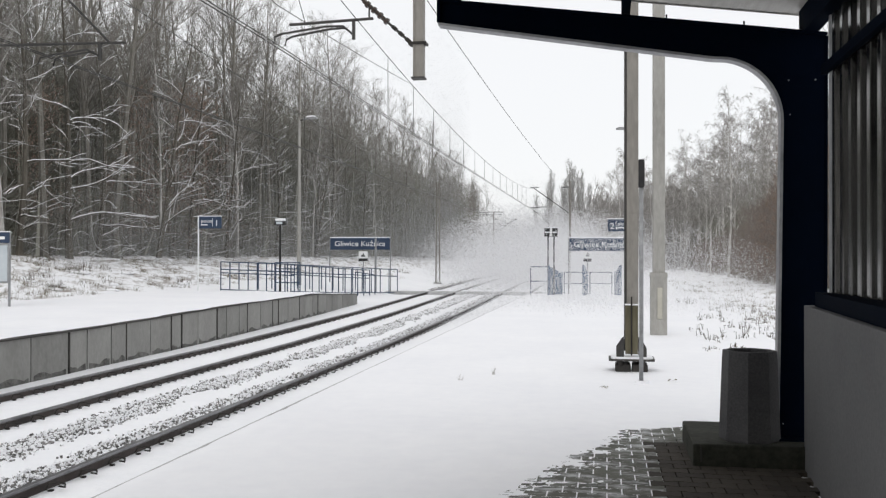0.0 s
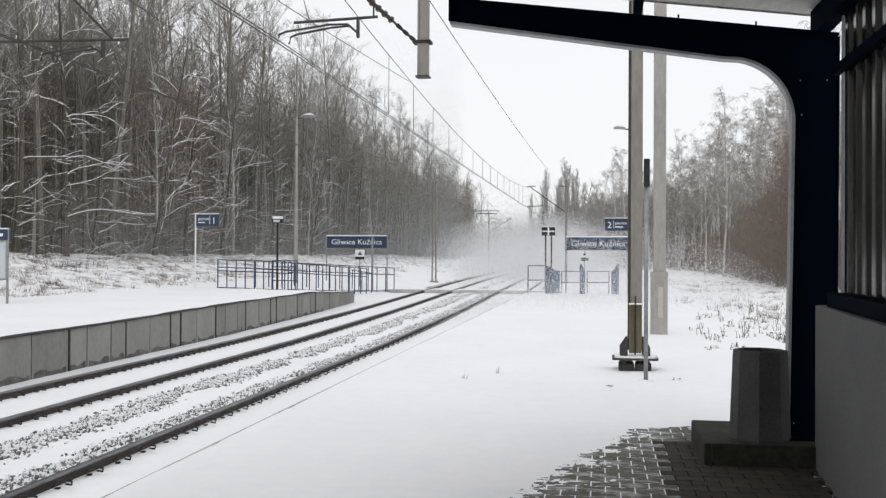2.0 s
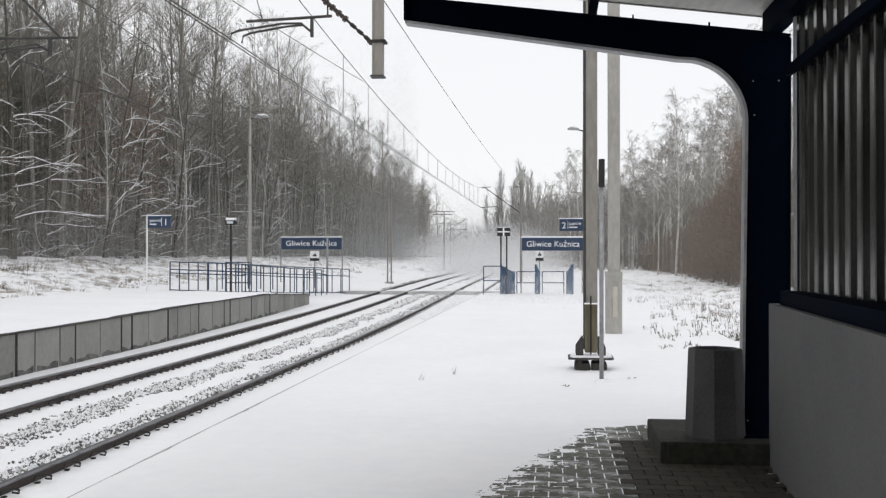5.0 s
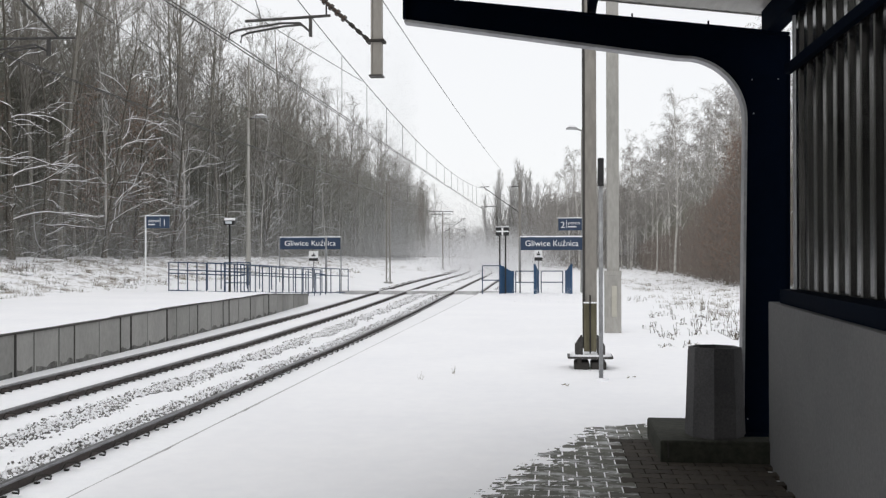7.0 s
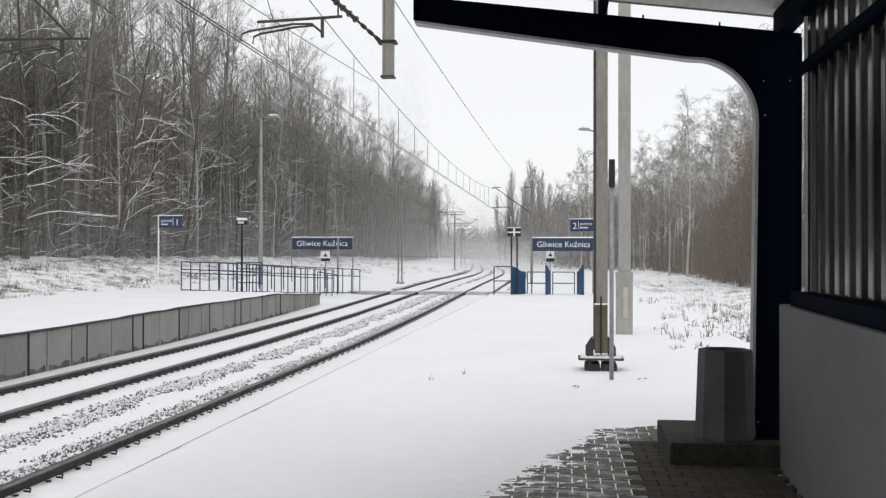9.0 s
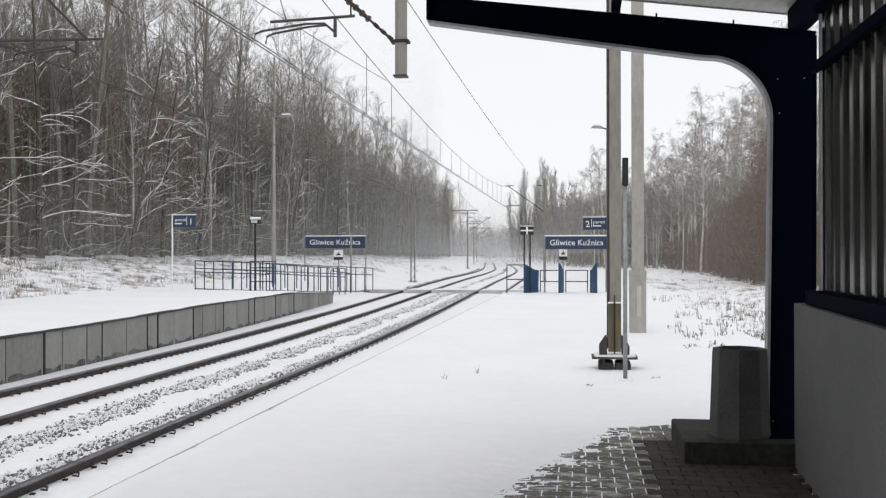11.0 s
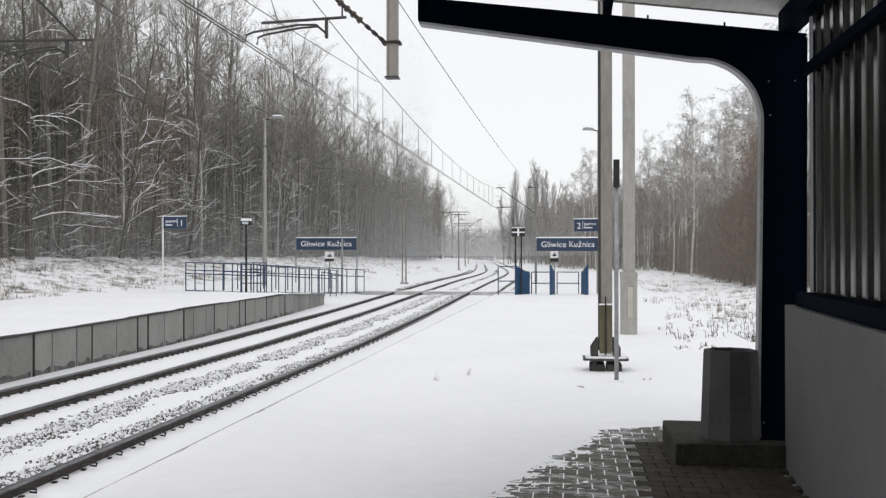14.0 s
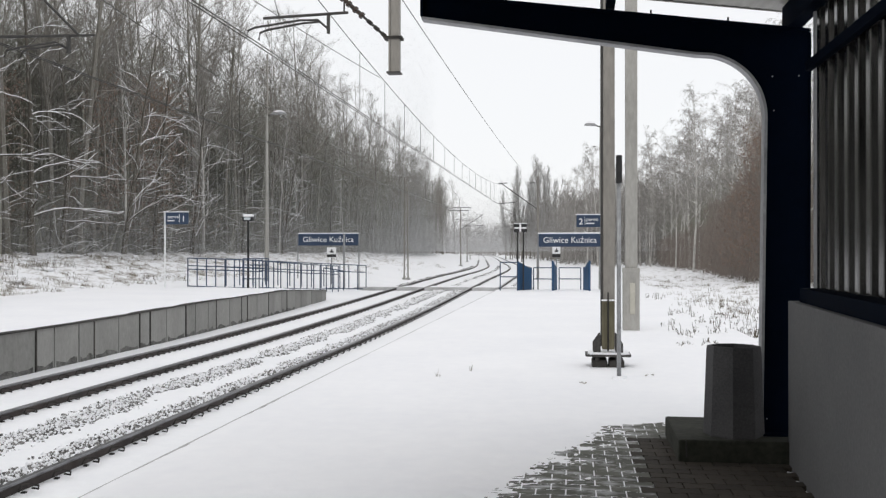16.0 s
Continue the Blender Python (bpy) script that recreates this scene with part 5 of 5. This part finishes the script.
def build_undergrowth():
    thicket("far_woods", [(-75, -33, 25, 120, 19.0, 0.55), (-70, -33, 25, 120, 18.5, 0.55), (-65, -32, 25, 120, 8.0, 0.55), (-48, -31, 25, 120, 18.0, 0.55), (-60, -31, 95, 330, 20, 0.55), (-40, -27.5, 85, 240, 16, 0.55)], 350000, 31, "dense bare woodland deep behind the first trees", "thicket", (1.0, 3.2), 0.0225, 1500)
    thicket("undergrowth", [(-32, -26.5, 28, 110, 4.5, 0.55)], 26000, 32, "tangled bare undergrowth along the wood's edge", "thicket", (0.5, 1.8), 0.009, 150)
    thicket("far_woods", [(13, 40, 52, 260, 11, 0.25), (13, 30, 52, 140, 8, 0.1)], 95000, 33, "thin grey bare woodland beyond the east field", "thicket", (0.8, 2.4), 0.016, 500)
    thicket("undergrowth", [(10.8, 15, 50, 130, 4.4, 0.0), (10.2, 15, 52, 78, 7.6, 0.0)], 34000, 34, "brown bare undergrowth at the east wood's edge", "weed_brush", (0.4, 1.4), 0.011)
    thicket("distant_woods", [(-140, 60, 330, 460, 13, 0.3)], 26000, 35, "hazy bare woodland closing the end of the line", "frost_twig", (2.0, 5.0), 0.05, 500)
    thicket("distant_woods", [(-16, 34, 215, 330, 13, 0.0), (-5, 30, 175, 300, 12, 0.0)], 24000, 36, "pale bare woodland beyond the poplars", "frost_twig", (1.2, 3.5), 0.035, 260)
    thicket("distant_woods", [(-2, 16, 130, 200, 12.5, 0.0), (-8, 24, 190, 260, 15, 0.0)], 30000, 38, "grey bare woodland behind the platform end", "frost_twig", (1.0, 3.0), 0.028, 200)


def grass_blades(name, boxes, count, seed, label, tall):
    rng = random.Random(seed)
    w = Wood()
    made = 0
    while made < count:
        u0, u1, y0, y1 = rng.choice(boxes)
        cx, cy = rng.uniform(u0, u1), y0 + (y1 - y0) * rng.random() ** 1.4
        if noise.noise((cx * 0.5, cy * 0.4, 12)) < -0.05:
            continue
        h = rng.uniform(*tall)
        for _ in range(rng.randint(4, 12)):
            x, y = cx + rng.gauss(0, 0.10), cy + rng.gauss(0, 0.10)
            w.needle(Vector((x, y, ground_height(x, y) - 0.02)), Vector((rng.uniform(-0.45, 0.45), rng.uniform(-0.4, 0.4), 1)) * h * rng.uniform(0.35, 1.1), 0.007)
            made += 1
    tagged(new(name, raw(name, w.v, w.f, "grass")), label, "grass", kind="stuff")


def weed_clump(x, y, high, stalks, spread, seed):
    """Broken stalks with nodding tips and a few withered leaves round a low snow clod."""
    rng = random.Random(seed)
    foot = 0.01 if -3 < x < 3.2 else ground_height(x, y)
    t = thing("weed_clump", "dry brown weed clump standing out of the snow", "weeds", (x, y, foot), group="weeds in the snowy fields")
    w = Wood()
    for _ in range(stalks):
        p = Vector((rng.gauss(0, spread), rng.gauss(0, spread * 0.7), -0.03))
        h = high * rng.uniform(0.35, 1.0)
        d = Vector((rng.gauss(0, 0.22), rng.gauss(0, 0.2), 1))
        pts = wander(rng, p, d, h, 3, 0.16, 0.0)
        if rng.random() < 0.35:
            pts.append(pts[-1] + Vector((rng.uniform(-1, 1), rng.uniform(-0.5, 0.5), rng.uniform(-0.8, 0.1))) * h * 0.35)
        w.bar(pts, [0.0075 * (1 - 0.18 * j) for j in range(len(pts))], 4)
        for _ in range(rng.randint(0, 3)):
            q = pts[rng.randint(1, 3)]
            w.leaf(q, Euler((rng.uniform(-1, 1), rng.uniform(-0.3, 1.2), rng.random() * 6)).to_matrix(), rng.uniform(0.015, 0.04))
    tagged(part("stalk_tuft", raw("stalk_tuft", w.v, w.f, "weed"), "weed", t, "dark dry stalks"), kind="stuff")
    bm = bmesh.new()
    bmesh.ops.create_icosphere(bm, subdivisions=2, radius=1.0)
    for v in bm.verts:
        k = 1 + 0.25 * noise.noise(v.co * 1.7 + Vector((seed, 0, 0)))
        v.co = Vector((v.co.x * (spread * 1.3 + 0.05) * k, v.co.y * (spread + 0.04) * k, v.co.z * (0.03 + spread * 0.22) * k))
    part("snow_clod", bm, "snow", t, "low clod of snow", smooth=True)


def weeds():
    rng = random.Random(41)
    k = 0
    for u0, u1, y0, y1, count in ((2.0, 4.4, 18.5, 23.0, 18), (2.2, 5.0, 21.0, 27.0, 20), (2.6, 6.0, 25.0, 34.0, 26)):
        for _ in range(count):
            k += 1
            weed_clump(rng.uniform(u0, u1), rng.uniform(y0, y1), rng.uniform(0.12, 0.34), rng.randint(3, 9), rng.uniform(0.03, 0.13), k)
    for _ in range(26):
        k += 1
        weed_clump(rng.uniform(-25.0, -18.6), rng.uniform(31, 47), rng.uniform(0.2, 0.5), rng.randint(10, 26), rng.uniform(0.10, 0.34), k)
    weed_clump(-21.6, 37.2, 0.62, 44, 0.30, 904)
    weed_clump(1.95, 16.7, 0.13, 12, 0.07, 901)
    weed_clump(2.32, 17.0, 0.16, 12, 0.08, 902)
    weed_clump(2.15, 18.2, 0.18, 3, 0.03, 903)
    weed_clump(3.85, 20.3, 0.36, 34, 0.20, 900)


def snow_laden_brush():
    """Stuff: crooked thin branches at the wood's edge, each with a line of snow along it."""
    rng = random.Random(61)
    bark, snow = Wood(), Wood()
    for _ in range(520):
        y = 34 + 56 * rng.random() ** 1.3
        x = rng.uniform(-27.5, -24.6)
        p = Vector((x, y, ground_height(x, y) + 7.5 * rng.random() ** 1.5))
        a = rng.gauss(-0.3, 1.1)
        pts = wander(rng, p, Vector((math.cos(a), math.sin(a), rng.uniform(-0.1, 0.9))), rng.uniform(0.5, 2.2), 6, 0.26, -0.05)
        r = rng.uniform(0.007, 0.018)
        bark.bar(pts, [r * (1 - 0.14 * j) for j in range(7)], 3)
        snow.bar([q + Vector((0.3, -0.4, 0.8)) * r for q in pts], [r * (0.85 - 0.1 * j) + 0.003 for j in range(7)], 3)
    tagged(new("brush", raw("brush", bark.v, bark.f, "bark_dark")), "crooked bare branches tangled at the wood's edge", "brush", kind="stuff")
    tagged(new("brush_snow", raw("brush_snow", snow.v, snow.f, "snow")), "lines of snow lying on crooked branches", "snow", kind="stuff")


build_woods()
build_undergrowth()
snow_laden_brush()
thicket("undergrowth", [(-31, -25.8, 28, 100, 3.0, 0.55)], 9000, 37, "frosted low brush along the wood's edge", "frost_twig", (0.4, 1.2), 0.010)
weeds()
grass_blades("dry_grass", [(-26, -17.9, 24, 62), (-25, -18, 24, 50), (4, 11, 22, 70)], 14000, 42, "dry yellowed grass poking through the snowy field", (0.08, 0.32))
grass_blades("dry_grass", [(-26, -12.5, 60, 110)], 2500, 43, "dry yellowed grass on the snowy bank", (0.1, 0.35))


# ---- bits lying on the platform snow ----
def litter(x, y, s, seed):
    rng = random.Random(seed)
    w = Wood()
    for _ in range(7):
        w.leaf(Vector((rng.gauss(0, s * 0.5), rng.gauss(0, s * 0.4), 0.012)), Euler((rng.uniform(-0.4, 0.4), rng.uniform(-0.5, 0.2), rng.random() * 6)).to_matrix(), s * 0.5)
    ob = new("dead_leaf", raw("dead_leaf", w.v, w.f, "grass"))
    ob.location = (x, y, platform_snow_height(x, y))
    tagged(ob, "small withered leaf lying on the platform snow", "leaf", group="leaves on the snow")


def sprig(x, y, seed):
    rng = random.Random(seed)
    w = Wood()
    for _ in range(6):
        w.needle(Vector((rng.gauss(0, 0.015), rng.gauss(0, 0.015), -0.01)), Vector((rng.uniform(-0.05, 0.05), rng.uniform(-0.03, 0.03), rng.uniform(0.06, 0.15))), 0.003)
    ob = new("grass_sprig", raw("grass_sprig", w.v, w.f, "grass"))
    ob.location = (x, y, platform_snow_height(x, y))
    tagged(ob, "thin dry grass sprig poking out of the platform snow", "grass sprig", group="sprigs in the snow")


litter(0.12, 11.65, 0.05, 1)
litter(0.95, 12.5, 0.05, 2)
sprig(-1.36, 12.75, 3)
sprig(-1.7, 12.1, 4)


# ---- drifting snow and haze ----
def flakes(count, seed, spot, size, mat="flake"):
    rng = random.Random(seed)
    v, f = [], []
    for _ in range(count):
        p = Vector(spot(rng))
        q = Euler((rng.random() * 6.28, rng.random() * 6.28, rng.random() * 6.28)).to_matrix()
        # haze flakes grow with distance to keep one apparent size
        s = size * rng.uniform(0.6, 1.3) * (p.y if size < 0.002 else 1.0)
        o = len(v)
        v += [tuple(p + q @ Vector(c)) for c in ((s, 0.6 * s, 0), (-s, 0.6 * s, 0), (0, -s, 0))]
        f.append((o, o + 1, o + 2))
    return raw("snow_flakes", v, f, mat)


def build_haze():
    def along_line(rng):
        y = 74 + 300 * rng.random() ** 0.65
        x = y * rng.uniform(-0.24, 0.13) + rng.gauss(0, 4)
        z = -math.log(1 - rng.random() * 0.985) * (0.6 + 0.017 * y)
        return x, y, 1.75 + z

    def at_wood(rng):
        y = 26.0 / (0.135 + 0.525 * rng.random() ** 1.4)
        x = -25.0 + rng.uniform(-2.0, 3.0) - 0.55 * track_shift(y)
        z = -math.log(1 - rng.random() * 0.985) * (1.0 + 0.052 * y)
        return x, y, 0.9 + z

    # distance haze built from grey flakes, spread by view angle
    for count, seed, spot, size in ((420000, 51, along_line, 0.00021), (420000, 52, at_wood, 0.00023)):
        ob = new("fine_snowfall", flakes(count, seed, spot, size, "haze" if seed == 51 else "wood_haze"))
        tagged(ob, "grey flakes added as haze far along the line" if seed == 51 else "grey flakes added as haze before the bare wood", "snowfall", kind="stuff")


def snow_cloud(seed, length, width, height, count, size=0.05):
    def spot(rng):
        while True:
            a, b, c = rng.gauss(0, 1), rng.gauss(0, 1), abs(rng.gauss(0, 1))
            if a * a + b * b + c * c < 4.4:
                return a * width, b * length, c * height

    ob = new("snow_cloud", flakes(count, seed, spot, size))
    return tagged(ob, "cloud of powder snow whirled up behind a passed train", "snow cloud", group="whirled-up snow", kind="stuff")


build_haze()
CLOUDS = [
    (snow_cloud(60, 4, 3.2, 1.8, 95000, 0.014), 33.0, 0.012),
    (snow_cloud(61, 9, 3.2, 2.1, 90000, 0.028), 62.0, -0.060),
    (snow_cloud(62, 14, 4.8, 3.1, 90000, 0.038), 84.0, -0.060),
    (snow_cloud(63, 22, 7.2, 4.2, 75000, 0.052), 118.0, -0.060),
    (snow_cloud(64, 36, 11.0, 5.6, 60000, 0.075), 180.0, -0.060),
]


# ---- paving stones under the shelter ----
def paver_mesh(name, mat):
    """A bone-shaped interlocking block, 0.2 m by 0.16 m."""
    bm = bmesh.new()
    a, b, c = 0.0965, 0.078, 0.060
    outline = [(-a, -b), (-0.058, -b), (-0.030, -c), (0.030, -c), (0.058, -b), (a, -b), (a, b), (0.058, b), (0.030, c), (-0.030, c), (-0.058, b), (-a, b)]
    low = [bm.verts.new((x, y, -0.05)) for x, y in outline]
    mid = [bm.verts.new((x, y, -0.004)) for x, y in outline]
    top = [bm.verts.new((x * 0.975, y * 0.965, 0.0)) for x, y in outline]
    n = len(outline)
    for p, q in ((low, mid), (mid, top)):
        for k in range(n):
            bm.faces.new((p[k], p[(k + 1) % n], q[(k + 1) % n], q[k]))
    bm.faces.new(top)
    return finish(name, bm, mat)


def build_paving():
    rng = random.Random(9)
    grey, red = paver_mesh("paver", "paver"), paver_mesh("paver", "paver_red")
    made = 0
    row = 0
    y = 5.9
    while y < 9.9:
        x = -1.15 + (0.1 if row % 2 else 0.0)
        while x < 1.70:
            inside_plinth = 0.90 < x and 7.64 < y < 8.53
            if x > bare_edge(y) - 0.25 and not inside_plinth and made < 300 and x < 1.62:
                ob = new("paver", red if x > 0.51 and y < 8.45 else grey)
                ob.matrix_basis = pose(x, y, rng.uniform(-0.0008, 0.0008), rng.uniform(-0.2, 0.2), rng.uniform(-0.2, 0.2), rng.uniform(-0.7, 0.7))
                ob.parent = PLATFORM
                made += 1
            x += 0.2
        # neighbours interlock: the waist of one row takes the wide ends of the next
        y += 0.1465
        row += 1


build_paving()


def motions():
    """The snow cloud trails off along the line and settles."""
    for ob, y0, slope in CLOUDS:
        rows = []
        for t in (0.0, 1.0, 2.0, 3.5, 5.0, 7.0, 9.0, 12.0, 16.0):
            run = 26.0 * (1 - math.exp(-t / 5.0)) * (0.6 + y0 / 160) * (1.0 if y0 > 40 else 0.15)
            y = y0 + run
            sink = -0.7 - (0.16 * t + 0.03 * t * t)
            rows.append((t, pose(slope * y, y, sink)))
        walk(ob, rows)


motions()
